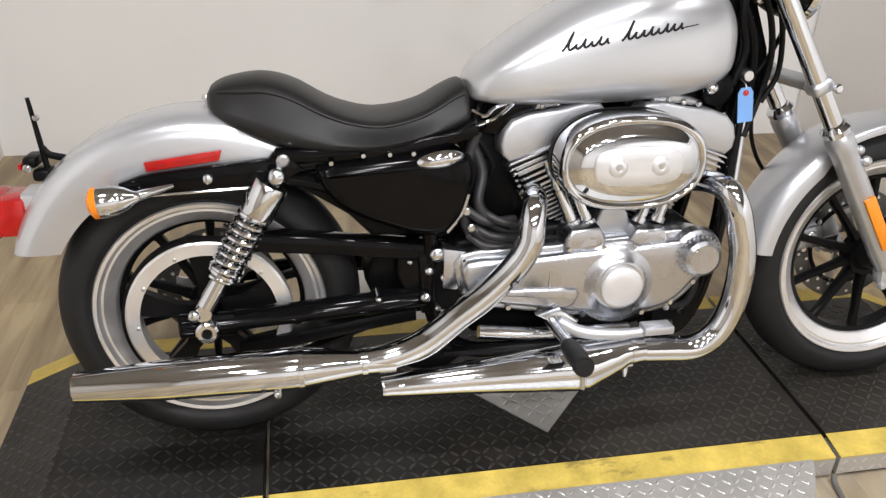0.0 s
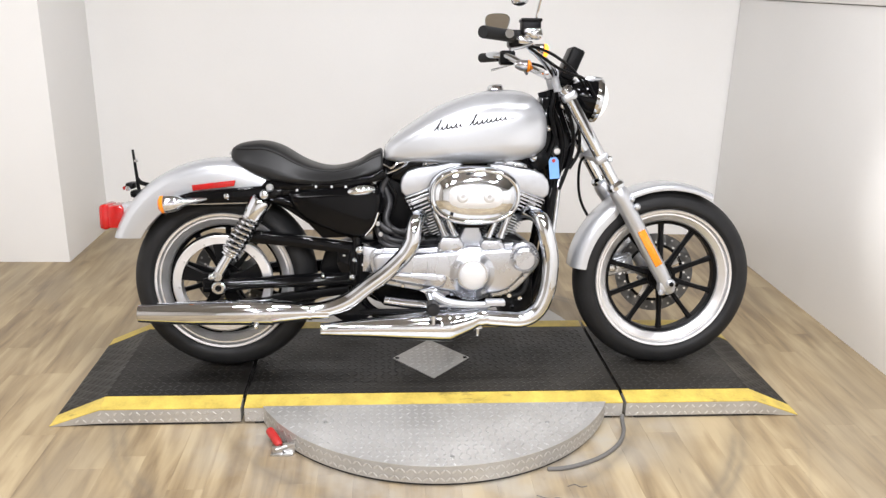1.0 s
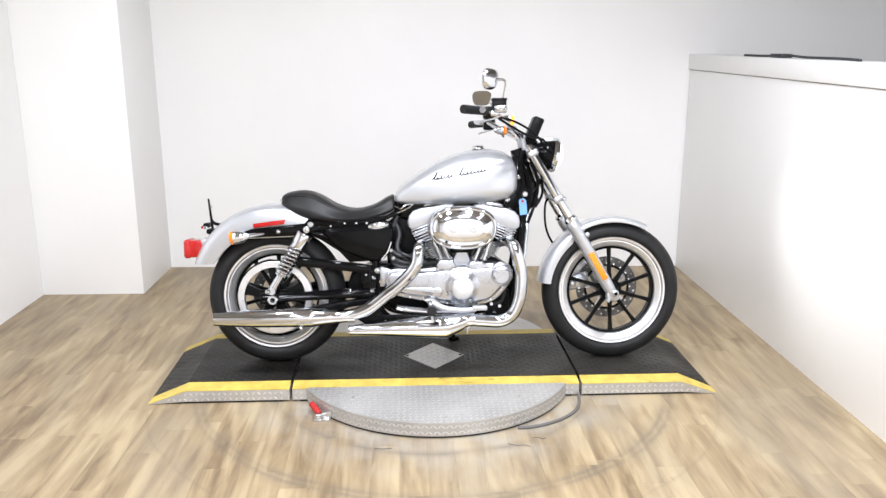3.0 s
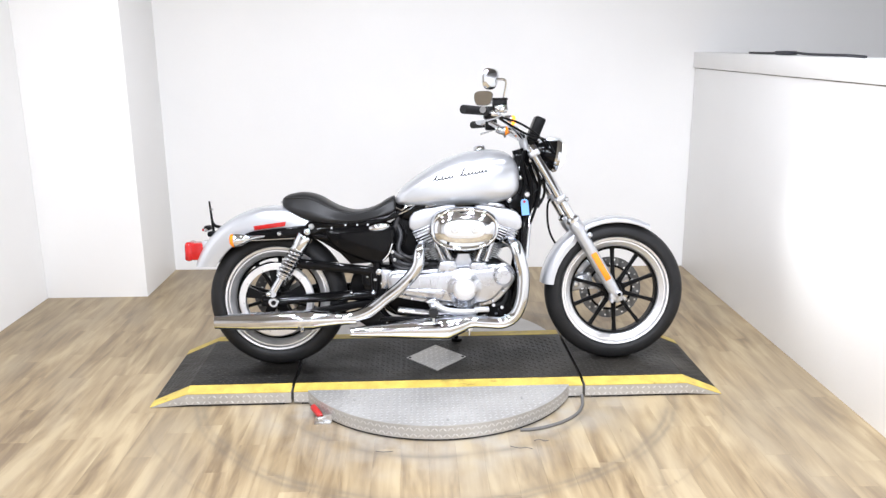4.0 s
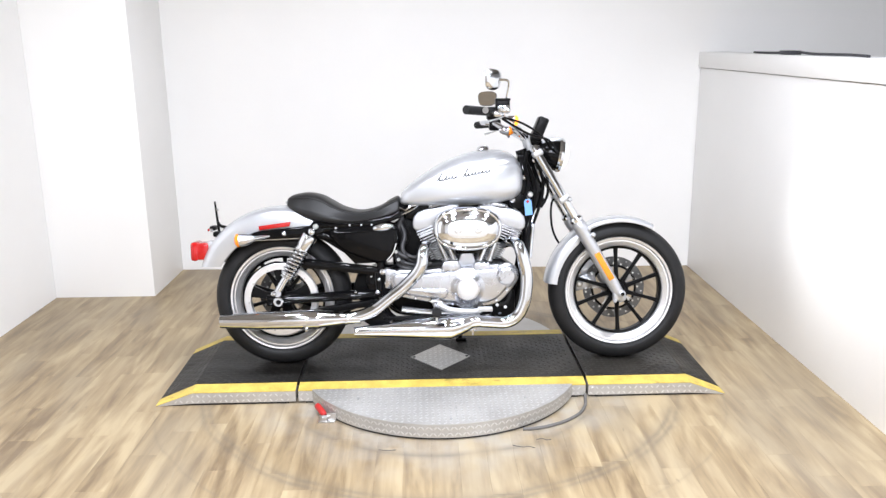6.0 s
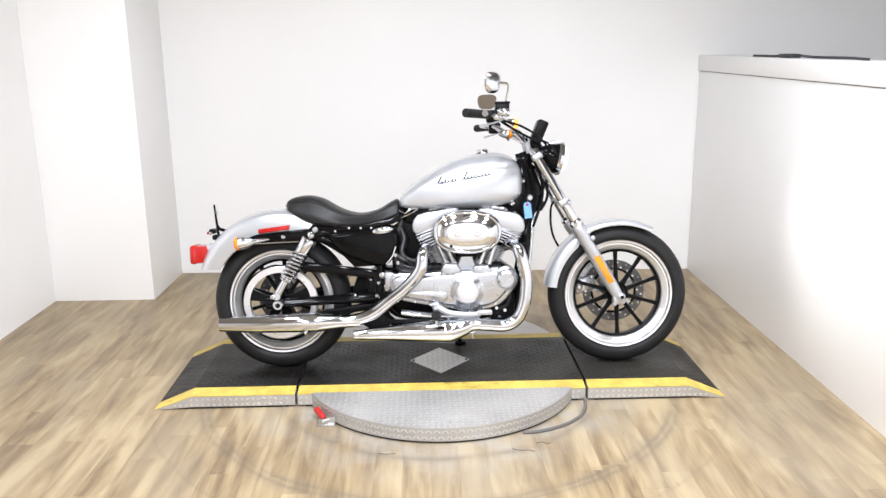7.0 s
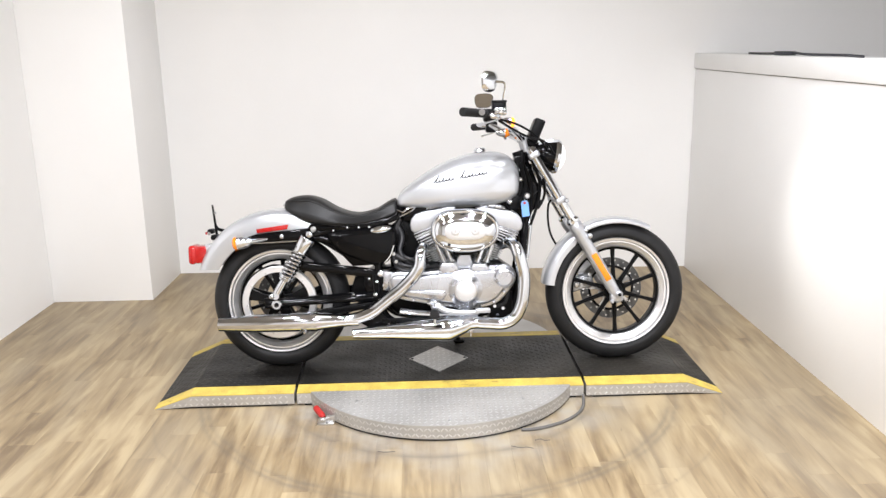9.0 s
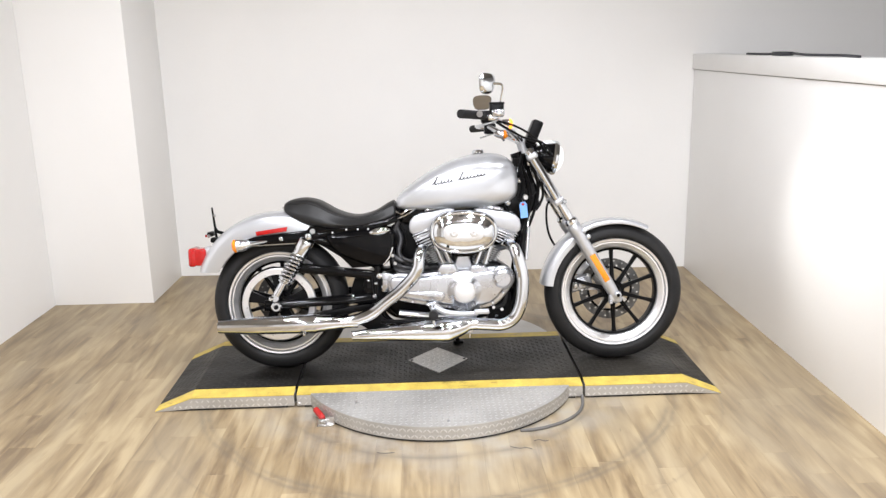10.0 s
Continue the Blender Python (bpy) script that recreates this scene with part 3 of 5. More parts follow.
def wheel(name, c, R, w, lip, rw, spokes, first, parent, label):
    hub = part(name, lathe([(0, -rw), (0.022, -rw), (0.03, -rw * 0.8), (0.038, -rw * 0.35), (0.05, -0.02), (0.05, 0.02), (0.038, rw * 0.35), (0.03, rw * 0.8), (0.022, rw), (0, rw)], c, (0, 1, 0), 32), SATIN, parent, label)
    part("tyre", tyre_mesh(c, R, w, lip, rw), RUBBER, hub, "black rubber tyre", 50)
    face = [(lip, -rw), (lip - 0.003, -rw - 0.0035), (lip - 0.010, -rw - 0.002), (lip - 0.013, -rw + 0.004), (lip - 0.016, -rw + 0.008), (lip - 0.021, -rw + 0.008), (lip - 0.024, -rw + 0.011), (lip - 0.039, -rw + 0.019), (lip - 0.044, -rw + 0.026)]
    part("rim", lathe(face + [(lip - 0.046, 0)] + [(r, -h) for r, h in face[::-1]] + [(lip - 0.006, rw * 0.5), (lip - 0.02, 0), (lip - 0.006, -rw * 0.5)], c, (0, 1, 0), 96, closed=True), MACHINED, hub, "machined silver rim with a stepped lip")
    part("rim_band", lathe([(lip - 0.045, -0.022), (lip - 0.055, -0.016), (lip - 0.055, 0.016), (lip - 0.045, 0.022)], c, (0, 1, 0), 72, closed=True), SATIN, hub, "black inner band")
    for k in range(spokes):
        a = radians(first + 360 / spokes * k)
        d, s = Vector((math.cos(a), 0, math.sin(a))), Vector((-math.sin(a), 0, math.cos(a)))
        rings = []
        for r, ww, th in ((0.035, 0.013, 0.018), (0.07, 0.009, 0.014), (lip - 0.10, 0.0075, 0.011), (lip - 0.06, 0.009, 0.011), (lip - 0.045, 0.017, 0.014)):
            p = Vector(c) + d * r
            rings.append([p + s * (ww * x) + Vector((0, th * y, 0)) for x, y in ((1, 0.6), (0.6, 1), (-0.6, 1), (-1, 0.6), (-1, -0.6), (-0.6, -1), (0.6, -1), (1, -0.6))])
        part("spoke", loft(rings), SATIN, hub)
    return hub


fw = wheel("front_wheel", FW, 0.3125, 0.061, 0.2435, 0.047, 10, 92, bike, "black ten-spoke cast front wheel with silver rim")
rw = wheel("rear_wheel", RW, 0.304, 0.074, 0.231, 0.062, 10, 88, bike, "black ten-spoke cast rear wheel with silver rim")


def ring_plate(c, r0, r1, y0, y1, n=72):
    return lathe([(r0, y0), (r1, y0), (r1, y1), (r0, y1)], c, (0, 1, 0), n, closed=True)


# brake discs and carriers; pale raised dots paint the bright floor behind the holes
def brake_disc(c, r0, r1, y, parent, side):
    d = part("brake_disc", ring_plate(c, r0, r1, y - 0.0025, y + 0.0025), ROTOR, parent, "drilled steel brake disc")
    bm = bmesh.new()
    for row, cnt, off in ((r0 + (r1 - r0) * 0.28, 20, 0), (r0 + (r1 - r0) * 0.72, 20, 9)):
        for k in range(cnt):
            a = radians(360 / cnt * k + off)
            m = lathe([(0, 0.0004), (0.0042, 0.0004), (0.0042, -0.0001), (0, -0.0001)], (c[0] + row * math.cos(a), y - 0.0026, c[2] + row * math.sin(a)), (0, -1, 0), 8)
            bm = merged(bm, m)
    tagged(part("drilled_pattern", bm, CLEAR, d), kind="stuff")
    for k in range(5):
        a = radians(72 * k + 30)
        u, v = Vector((math.cos(a), 0, math.sin(a))), Vector((-math.sin(a), 0, math.cos(a)))
        rings = [[Vector(c) + u * r + v * (h * q) + Vector((0, y + e, 0)) for q, e in ((1, -0.004), (-1, -0.004), (-1, 0.002), (1, 0.002))] for r, h in ((0.035, 0.022), (0.07, 0.011), (r0 + 0.003, 0.016))]
        part("disc_carrier_arm", loft(rings), STEEL, parent)
    return d


brake_disc(FW, 0.098, 0.142, 0.062, fw, True)
brake_disc(RW, 0.085, 0.13, 0.08, rw, False)
part("disc_inner_band", lathe([(0.095, 0.058), (0.105, 0.058), (0.105, 0.061), (0.095, 0.061)], FW, (0, 1, 0), 60, closed=True), SATIN, fw)
cal = part("front_caliper", merged(block(-0.032, 0.036, 0.045, 0.095, -0.058, 0.058, 0.012, 3), block(-0.022, 0.03, 0.034, 0.05, -0.046, 0.040, 0.008)), CAST, bike, "silver front brake caliper")
cal.matrix_local = pose(FW.x - 0.140, 0, FW.z + 0.030, 0, 75, 0)
for dx, dz in ((0.003, 0.020), (0.003, -0.024)):
    part("caliper_piston", bolt((dx, 0.034, dz), 0.016, 0.007, n=20), STEEL, cal, "round caliper piston cover")
for dx, dz in ((-0.026, 0.045), (-0.026, -0.045), (0.03, 0.0)):
    part("caliper_bolt", bolt((dx, 0.045, dz), 0.009, 0.008), CHROME, cal)
part("caliper_bracket", slab([(FW.x - 0.16, FW.z + 0.075), (FW.x - 0.10, FW.z + 0.135), (FW.x - 0.05, FW.z + 0.12), (FW.x - 0.075, FW.z + 0.085), (FW.x - 0.12, FW.z + 0.045)], 0.072, 0.090, 0.004), CAST, bike, "silver caliper bracket")

# belt pulley, belt and guard
part("belt_pulley", merged(lathe([(0.134, -0.098), (0.158, -0.098), (0.163, -0.094), (0.163, -0.068), (0.158, -0.064), (0.134, -0.064)], RW, (0, 1, 0), 72, closed=True)), MACHINED, rw, "silver belt pulley ring")
for k in range(5):
    a = radians(72 * k + 20)
    d, s = Vector((math.cos(a), 0, math.sin(a))), Vector((-math.sin(a), 0, math.cos(a)))
    rings = []
    for r, ww in ((0.03, 0.022), (0.07, 0.014), (0.136, 0.026)):
        p = RW + d * r
        rings.append([p + s * (ww * x) + Vector((0, y, 0)) for x, y in ((1, -0.092), (-1, -0.092), (-1, -0.07), (1, -0.07))])
    part("pulley_spoke", loft(rings), SATIN, rw)
for k in range(10):
    a = radians(36 * k + 5)
    part("pulley_bolt", bolt((RW.x + 0.140 * math.cos(a), -0.098, RW.z + 0.140 * math.sin(a)), 0.004, 0.002), STEEL, rw)
SP = Vector((-0.275, 0, 0.365))


def belt_mesh():
    pts = []
    for a in np.linspace(98, 265, 30):
        pts.append((RW.x + 0.166 * math.cos(radians(a)), RW.z + 0.166 * math.sin(radians(a))))
    for a in np.linspace(-85, 75, 16):
        pts.append((SP.x + 0.05 * math.cos(radians(a)), SP.z + 0.05 * math.sin(radians(a))))
    inner = []
    c = np.mean(pts, axis=0)
    bm = bmesh.new()
    rows = []
    for i, (x, z) in enumerate(pts):
        p, q = pts[i - 1], pts[(i + 1) % len(pts)]
        t = Vector((q[0] - p[0], 0, q[1] - p[1])).normalized()
        nr = Vector((t.z, 0, -t.x))
        o = Vector((x, 0, z))
        rows.append([bm.verts.new(o + nr * k + Vector((0, y, 0))) for k, y in ((-0.003, -0.095), (0.003, -0.095), (0.003, -0.067), (-0.003, -0.067))])
    for i in range(len(rows)):
        a, b = rows[i - 1], rows[i]
        for k in range(4):
            bm.faces.new((a[k], a[(k + 1) % 4], b[(k + 1) % 4], b[k]))
    return bm


part("drive_belt", belt_mesh(), SATIN, bike, "black toothed drive belt")
part("belt_guard", slab([(-0.70, 0.478), (-0.64, 0.484), (-0.50, 0.466), (-0.27, 0.437), (-0.25, 0.40), (-0.33, 0.405), (-0.50, 0.428), (-0.64, 0.442), (-0.70, 0.448)], -0.118, -0.07, 0.008), BLACK, bike, "gloss black upper belt guard")
part("belt_guard_lower", slab([(-0.70, 0.245), (-0.45, 0.285), (-0.34, 0.30), (-0.34, 0.27), (-0.45, 0.255), (-0.70, 0.215)], -0.11, -0.065, 0.006), SATIN, bike, "black lower belt guard")

# swingarm, axle and shocks
for s in (-1, 1):
    part("swingarm", merged(tube([(-0.27, 0.10 * s, 0.325), (-0.45, 0.118 * s, 0.322), (-0.66, 0.125 * s, 0.312), (-0.80, 0.126 * s, 0.305)], [0.026, 0.024, 0.022, 0.026], 12, flat=0.7),
                            block(-0.81, -0.70, 0.126 * s - 0.013, 0.126 * s + 0.013, 0.282, 0.33, 0.006)), BLACK, bike, "gloss black swingarm")
    part("rear_axle", merged(lathe([(0.0, 0.028), (0.010, 0.028), (0.011, 0.034), (0.018, 0.034), (0.022, 0.03), (0.022, 0.0), (0, 0)], (RW.x, 0.135 * s, RW.z), (0, s, 0), 24)), CHROME, bike, "chrome axle end")
    part("axle_socket", lathe([(0, 0.0292), (0.0095, 0.0292), (0.0095, 0.0275), (0, 0.0275)], (RW.x, 0.135 * s, RW.z), (0, s, 0), 16), SATIN, bike)
    y = 0.145 * s
    T, B = Vector((-0.600, y, 0.607)), Vector((-0.757, y, 0.342))
    u = (B - T).normalized()
    sh = part("shock_absorber", merged(rod(T + u * 0.02, B - u * 0.005, 0.010), rod(B - u * 0.085, B - u * 0.012, 0.017, 18, 0.019), lathe([(0, -0.016), (0.016, -0.016), (0.018, -0.01), (0.018, 0.01), (0.016, 0.016), (0, 0.016)], B, (0, 1, 0), 20)), CHROME, bike, "chrome rear shock absorber")
    part("shock_cover", lathe([(0.020, 0.0), (0.031, 0.002), (0.034, 0.008), (0.034, 0.066), (0.030, 0.072), (0.026, 0.072), (0.026, 0.02), (0.0, 0.018)], T + u * 0.018, u, 28), CHROME, sh, "chrome shock top cover")
    part("spring_seat", lathe([(0.012, 0.0), (0.031, 0.0), (0.031, 0.006), (0.012, 0.006)], B - u * 0.094, u, 28, closed=True), CHROME, sh)
    e1 = u.orthogonal().normalized()
    e2 = u.cross(e1)
    coil = []
    turns, ln = 9.0, 0.152
    for i in range(int(turns * 12) + 1):
        a = 2 * math.pi * i / 12
        coil.append(T + u * (0.075 + ln * i / (turns * 12)) + (math.cos(a) * e1 + math.sin(a) * e2) * 0.028)
    part("coil_spring", tube(coil, 0.0058, 8, step=1), CHROME, sh, "chrome coil spring")
    part("shock_bolt", merged(bolt(T + Vector((0, 0.02 * s, 0)), 0.016, 0.014, (0, s, 0), 20), rod(T + Vector((0, -0.05 * s, 0)), T + Vector((0, 0.02 * s, 0)), 0.012)), CHROME, sh, "domed chrome bolt")
    part("shock_bolt", bolt(B + Vector((-0.016, 0.016 * s, -0.002)), 0.012, 0.010, (0, s, 0), 20), CHROME, sh)


# fenders
def fender(c, radius, prof, tip_z, a0, a1, n=40, thick=0.003, taper=0.0, drop=0.0, rise=0.0):
    """prof: (half width, radius) pairs from the skirt's edge to the crown; the tail is cut level at tip_z."""
    half = prof
    ring = [(-h, r) for h, r in half] + [(h, r) for h, r in half[-2::-1]]
    inner = [(h * 0.965, r - thick if abs(h) < half[0][0] * 0.98 else r) for h, r in ring[::-1]]
    ring = ring + inner
    secs = []
    for i in range(n + 1):
        row = []
        for h, r in ring:
            k = (1 - i / n) ** 3
            if rise:
                up = min(1.0, max(0.0, (i / n - 0.38) / 0.12))
                r = r + rise * up * max(0.0, 1 - (r - half[0][1]) / (half[-1][1] - half[0][1]))
            h, r = h * (1 - taper * k), r - drop * k * max(0.0, (r - half[0][1]) / (half[-1][1] - half[0][1]))
            end = 180 - math.degrees(math.asin(max(-1, min(1, (tip_z - c.z) / r)))) if tip_z is not None else a0
            a = radians(end + (a1 - end) * i / n)
            row.append((c.x + r * math.cos(a), h, c.z + r * math.sin(a)))
        secs.append(row)
    return loft(secs)


part("rear_fender", fender(RW, 0.41, [(0.100, 0.300), (0.103, 0.335), (0.102, 0.365), (0.095, 0.386), (0.078, 0.400), (0.045, 0.4085), (0.0, 0.411)], 0.452, 160, 60, taper=0.16, drop=0.022), SILVER, bike, "silver painted rear fender", 50)
part("front_fender", fender(FW, 0.336, [(0.068, 0.284), (0.070, 0.300), (0.068, 0.315), (0.058, 0.326), (0.035, 0.3335), (0.0, 0.336)], None, 173, 63, rise=0.026), SILVER, bike, "silver painted front fender", 50)


def egg(x, zt, zb, hw, n=30, up=0.85, low=0.55, mid=0.42):
    """A closed section in the y, z plane: round above, flatter below."""
    zc = zb + mid * (zt - zb)
    out = []
    for k in range(n):
        a = 2 * math.pi * k / n
        cy, sz = math.cos(a), math.sin(a)
        p = up if sz >= 0 else low
        out.append((x, hw * math.copysign(abs(cy) ** p, cy), zc + (zt - zc if sz >= 0 else zc - zb) * math.copysign(abs(sz) ** (up if sz >= 0 else low), sz)))
    return out


def stretch_rows(rows, k):
    """More rows on a smooth line through the given ones."""
    t = range(len(rows))
    res = []
    for p in spline([(r[0], r[1], r[2]) for r in rows], k):
        res.append([p.x, p.y, p.z])
    ws = [p.x for p in spline([(r[3], 0, 0) for r in rows], k)]
    return [(*a, max(w, 0.004)) for a, w in zip(res, ws)]


TANK_ROUND = 0.76
TANK = [(-0.224, 0.738, 0.722, 0.045), (-0.217, 0.762, 0.714, 0.074), (-0.192, 0.792, 0.708, 0.096), (-0.144, 0.828, 0.704, 0.113), (-0.08, 0.870, 0.702, 0.126), (-0.017, 0.904, 0.701, 0.134), (0.05, 0.929, 0.702, 0.138), (0.11, 0.943, 0.704, 0.139), (0.185, 0.949, 0.709, 0.136), (0.245, 0.942, 0.720, 0.127), (0.288, 0.916, 0.737, 0.111), (0.312, 0.877, 0.762, 0.083), (0.319, 0.836, 0.795, 0.040)]
tank = part("fuel_tank", loft([egg(*r, n=44, up=TANK_ROUND) for r in stretch_rows(TANK, 4)]), SILVER, bike, "silver metallic teardrop fuel tank", 60)
part("filler_cap", lathe([(0, 0.018), (0.018, 0.017), (0.025, 0.012), (0.026, 0.005), (0.029, 0.0), (0, -0.004)], (0.148, 0, 0.948), (-0.08, 0, 1), 32), CHROME, tank, "chrome filler cap")

SEAT = [(-0.722, 0.740, 0.726, 0.045), (-0.712, 0.753, 0.708, 0.075), (-0.68, 0.765, 0.684, 0.098), (-0.62, 0.771, 0.656, 0.118), (-0.56, 0.755, 0.642, 0.132), (-0.48, 0.710, 0.636, 0.140), (-0.40, 0.690, 0.638, 0.136), (-0.32, 0.706, 0.648, 0.120), (-0.265, 0.737, 0.662, 0.106), (-0.236, 0.750, 0.671, 0.098), (-0.227, 0.744, 0.680, 0.090)]
def seat_ring(x, zt, zb, hw):
    """Half section: crowned top, piped ridge, side panel bulging out and tucked under."""
    h = zt - zb
    k = min(1.0, h / 0.10)
    side = [(0.0, zt), (0.34, zt - 0.002), (0.60, zt - 0.009 * k), (0.74, zt - 0.019 * k), (0.765, zt - 0.026 * k), (0.84, zt - 0.30 * h - 0.016 * k), (0.95, zt - 0.55 * h - 0.010 * k), (1.0, zb + 0.24 * h), (0.97, zb + 0.10 * h), (0.86, zb + 0.01 * h), (0.5, zb)]
    return [(x, -hw * f, z) for f, z in side] + [(x, 0.0, zb)] + [(x, hw * f, z) for f, z in side[:0:-1]]


seat = part("seat", loft([seat_ring(*r) for r in stretch_rows(SEAT, 5)]), VINYL, bike, "black vinyl solo seat with a raised back", 60)
for s in (-1, 1):
    part("seat_seam", tube([(x, s * hw * 0.757, zt - 0.0225 * min(1.0, (zt - zb) / 0.10)) for x, zt, zb, hw in stretch_rows(SEAT, 2)[3:19]], 0.0032, 8, step=2), VINYL, seat)
part("seat_bolt", merged(bolt((-0.728, 0, 0.722), 0.008, 0.01, (0, 0, 1)), rod((-0.728, 0, 0.705), (-0.728, 0, 0.724), 0.004)), STEEL, bike)

# fender struts with reflector and turn signal
for s in (-1, 1):
    st = part("fender_strut", slab([(-0.885, 0.570), (-0.885, 0.594), (-0.844, 0.608), (-0.73, 0.620), (-0.58, 0.634), (-0.55, 0.606), (-0.60, 0.582), (-0.74, 0.576)], 0.104 * s, 0.120 * s, 0.003), BLACK, bike, "gloss black fender strut")
    part("strut_trim", tube([(-0.885, 0.121 * s, 0.569), (-0.74, 0.121 * s, 0.574), (-0.62, 0.121 * s, 0.578)], 0.003, 8), CHROME, st)
    part("strut_bolt", bolt((-0.726, 0.120 * s, 0.597), 0.0105, 0.008, (0, s, 0), 18), CHROME, st)
    part("strut_bolt", bolt((-0.588, 0.121 * s, 0.626), 0.013, 0.010, (0, s, 0), 8), STEEL, st)
    part("side_reflector", slab([(-0.835, 0.612), (-0.838, 0.630), (-0.698, 0.648), (-0.704, 0.628)], 0.105 * s, 0.111 * s, 0.002), RED, bike, "long red side reflector")
    ts = part("turn_signal", lathe([(0, -0.045), (0.008, -0.045), (0.012, -0.034), (0.020, -0.022), (0.027, -0.002), (0.029, 0.024), (0.026, 0.028), (0, 0.028)], (-0.885, 0.165 * s, 0.578), (-1, 0, -0.12), 28), CHROME, bike, "chrome bullet turn signal")
    part("signal_stem", rod((-0.845, 0.158 * s, 0.582), (-0.79, 0.122 * s, 0.588), 0.010, 12, 0.005), CHROME, ts)
    part("signal_arm", rod((-0.862, 0.160 * s, 0.580), (-0.85, 0.11 * s, 0.582), 0.008), CHROME, ts)
    part("signal_lens", lathe([(0, 0.030), (0.020, 0.029), (0.0285, 0.022), (0.0285, 0.012), (0, 0.012)], (-0.898, 0.165 * s, 0.5765), (-1, 0, -0.12), 28), AMBER, ts, "amber signal lens")

# tail light and licence plate bracket
tl = part("tail_light", merged(block(-1.155, -1.122, -0.055, 0.055, 0.474, 0.558, 0.014, 3), block(-1.13, -1.075, -0.050, 0.050, 0.478, 0.554, 0.010)), RED, bike, "red tail light lens")
part("tail_light_base", slab([(-1.082, 0.560), (-1.050, 0.56), (-1.066, 0.460), (-1.098, 0.470)], -0.042, 0.042, 0.008), SILVER, tl, "silver tail light housing")
pb = part("plate_bracket", merged(tube([(-1.000, 0, 0.618), (-1.028, 0, 0.626), (-1.040, 0, 0.640)], 0.007, 10), tube([(-1.036, 0.0, 0.600), (-1.042, 0.0, 0.66), (-1.050, 0.0, 0.735)], [0.006, 0.0055, 0.004], 8), block(-1.072, -1.046, -0.030, 0.030, 0.606, 0.628, 0.007), block(-1.060, -1.026, -0.024, 0.024, 0.578, 0.602, 0.008)), SATIN, bike, "slim dark licence plate bracket")
part("plate_lamp", block(-1.080, -1.073, -0.03, 0.03, 0.604, 0.616, 0.003), RED, pb)
part("bracket_screw", bolt((-1.06, -0.0355, 0.610), 0.008, 0.006), CHROME, pb)
part("bracket_screw", bolt((-1.036, -0.013, 0.70), 0.006, 0.01), CHROME, pb)

# black inner fender and seat rail under the seat
part("inner_fender", slab([(-0.640, 0.600), (-0.600, 0.640), (-0.40, 0.650), (-0.34, 0.640), (-0.345, 0.460), (-0.425, 0.457), (-0.470, 0.505), (-0.538, 0.550), (-0.585, 0.574)], -0.100, 0.100, 0.010), SATIN, bike, "black inner fender under the seat")
for s in (-1, 1):
    part("seat_rail", slab([(-0.62, 0.625), (-0.60, 0.648), (-0.42, 0.640), (-0.26, 0.668), (-0.225, 0.690), (-0.215, 0.660), (-0.30, 0.630), (-0.45, 0.615)], 0.104 * s, 0.122 * s, 0.004), BLACK, bike, "gloss black seat rail")

# frame
part("frame", merged(
    tube([(0.345, 0, 0.86), (0.20, 0, 0.80), (0.0, 0, 0.74), (-0.20, 0, 0.69), (-0.30, 0, 0.66)], 0.028),
    *[tube([(0.36, 0.035 * s, 0.76), (0.335, 0.07 * s, 0.60), (0.315, 0.09 * s, 0.42), (0.27, 0.10 * s, 0.25), (0.18, 0.11 * s, 0.20), (-0.10, 0.12 * s, 0.195), (-0.25, 0.12 * s, 0.21), (-0.31, 0.115 * s, 0.30), (-0.31, 0.11 * s, 0.45), (-0.33, 0.10 * s, 0.58), (-0.36, 0.09 * s, 0.63)], 0.017) for s in (-1, 1)],
    *[tube([(-0.28, 0.07 * s, 0.665), (-0.42, 0.09 * s, 0.63), (-0.60, 0.095 * s, 0.605), (-0.75, 0.096 * s, 0.585)], 0.018) for s in (-1, 1)],
    *[tube([(-0.30, 0.10 * s, 0.46), (-0.40, 0.10 * s, 0.510), (-0.50, 0.10 * s, 0.565), (-0.60, 0.10 * s, 0.592)], 0.016) for s in (-1, 1)],
    rod((0.39, 0, 0.74), (0.325, 0, 0.95), 0.034, 20),
    slab([(0.255, 0.715), (0.29, 0.80), (0.30, 0.925), (0.355, 0.93), (0.405, 0.80), (0.415, 0.72), (0.375, 0.675), (0.315, 0.665)], -0.042, 0.042, 0.006)), BLACK, bike, "gloss black tubular steel frame")
for x, z in ((0.350, 0.864), (0.328, 0.824), (0.372, 0.900)):
    part("frame_bolt", bolt((x, -0.041, z), 0.013, 0.011, n=16), CHROME, bike)

# side cover, oil tank and electrics
sc = part("side_cover", slab([(-0.528, 0.608), (-0.45, 0.620), (-0.34, 0.629), (-0.248, 0.632), (-0.226, 0.590), (-0.242, 0.515), (-0.285, 0.468), (-0.345, 0.470), (-0.41, 0.494), (-0.468, 0.520), (-0.508, 0.556)], -0.145, 0.10, 0.022, 4, smooth=3), BLACK, bike, "gloss black side cover", 50)
part("cover_edge_trim", tube([(-0.282, -0.143, 0.474), (-0.255, -0.144, 0.508), (-0.240, -0.144, 0.550)], 0.0035, 8), CHROME, sc)
part("trim_cap", turned(lathe([(0, 0.014), (0.5, 0.012), (0.85, 0.007), (1.0, 0.0), (0, -0.006)], (0, 0, 0), (0, -1, 0), 28), Matrix.Translation((-0.295, -0.142, 0.620)) @ pose(0, 0, 0, 0, -8, 0) @ Matrix.Diagonal((0.046, 1, 0.017, 1))), CHROME, bike, "teardrop chrome trim cap")
for x in (-0.50, -0.44, -0.39, -0.345):
    part("cover_screw", bolt((x, -0.125, 0.632 if x > -0.45 else 0.620), 0.006, 0.012, n=10), CHROME, sc)

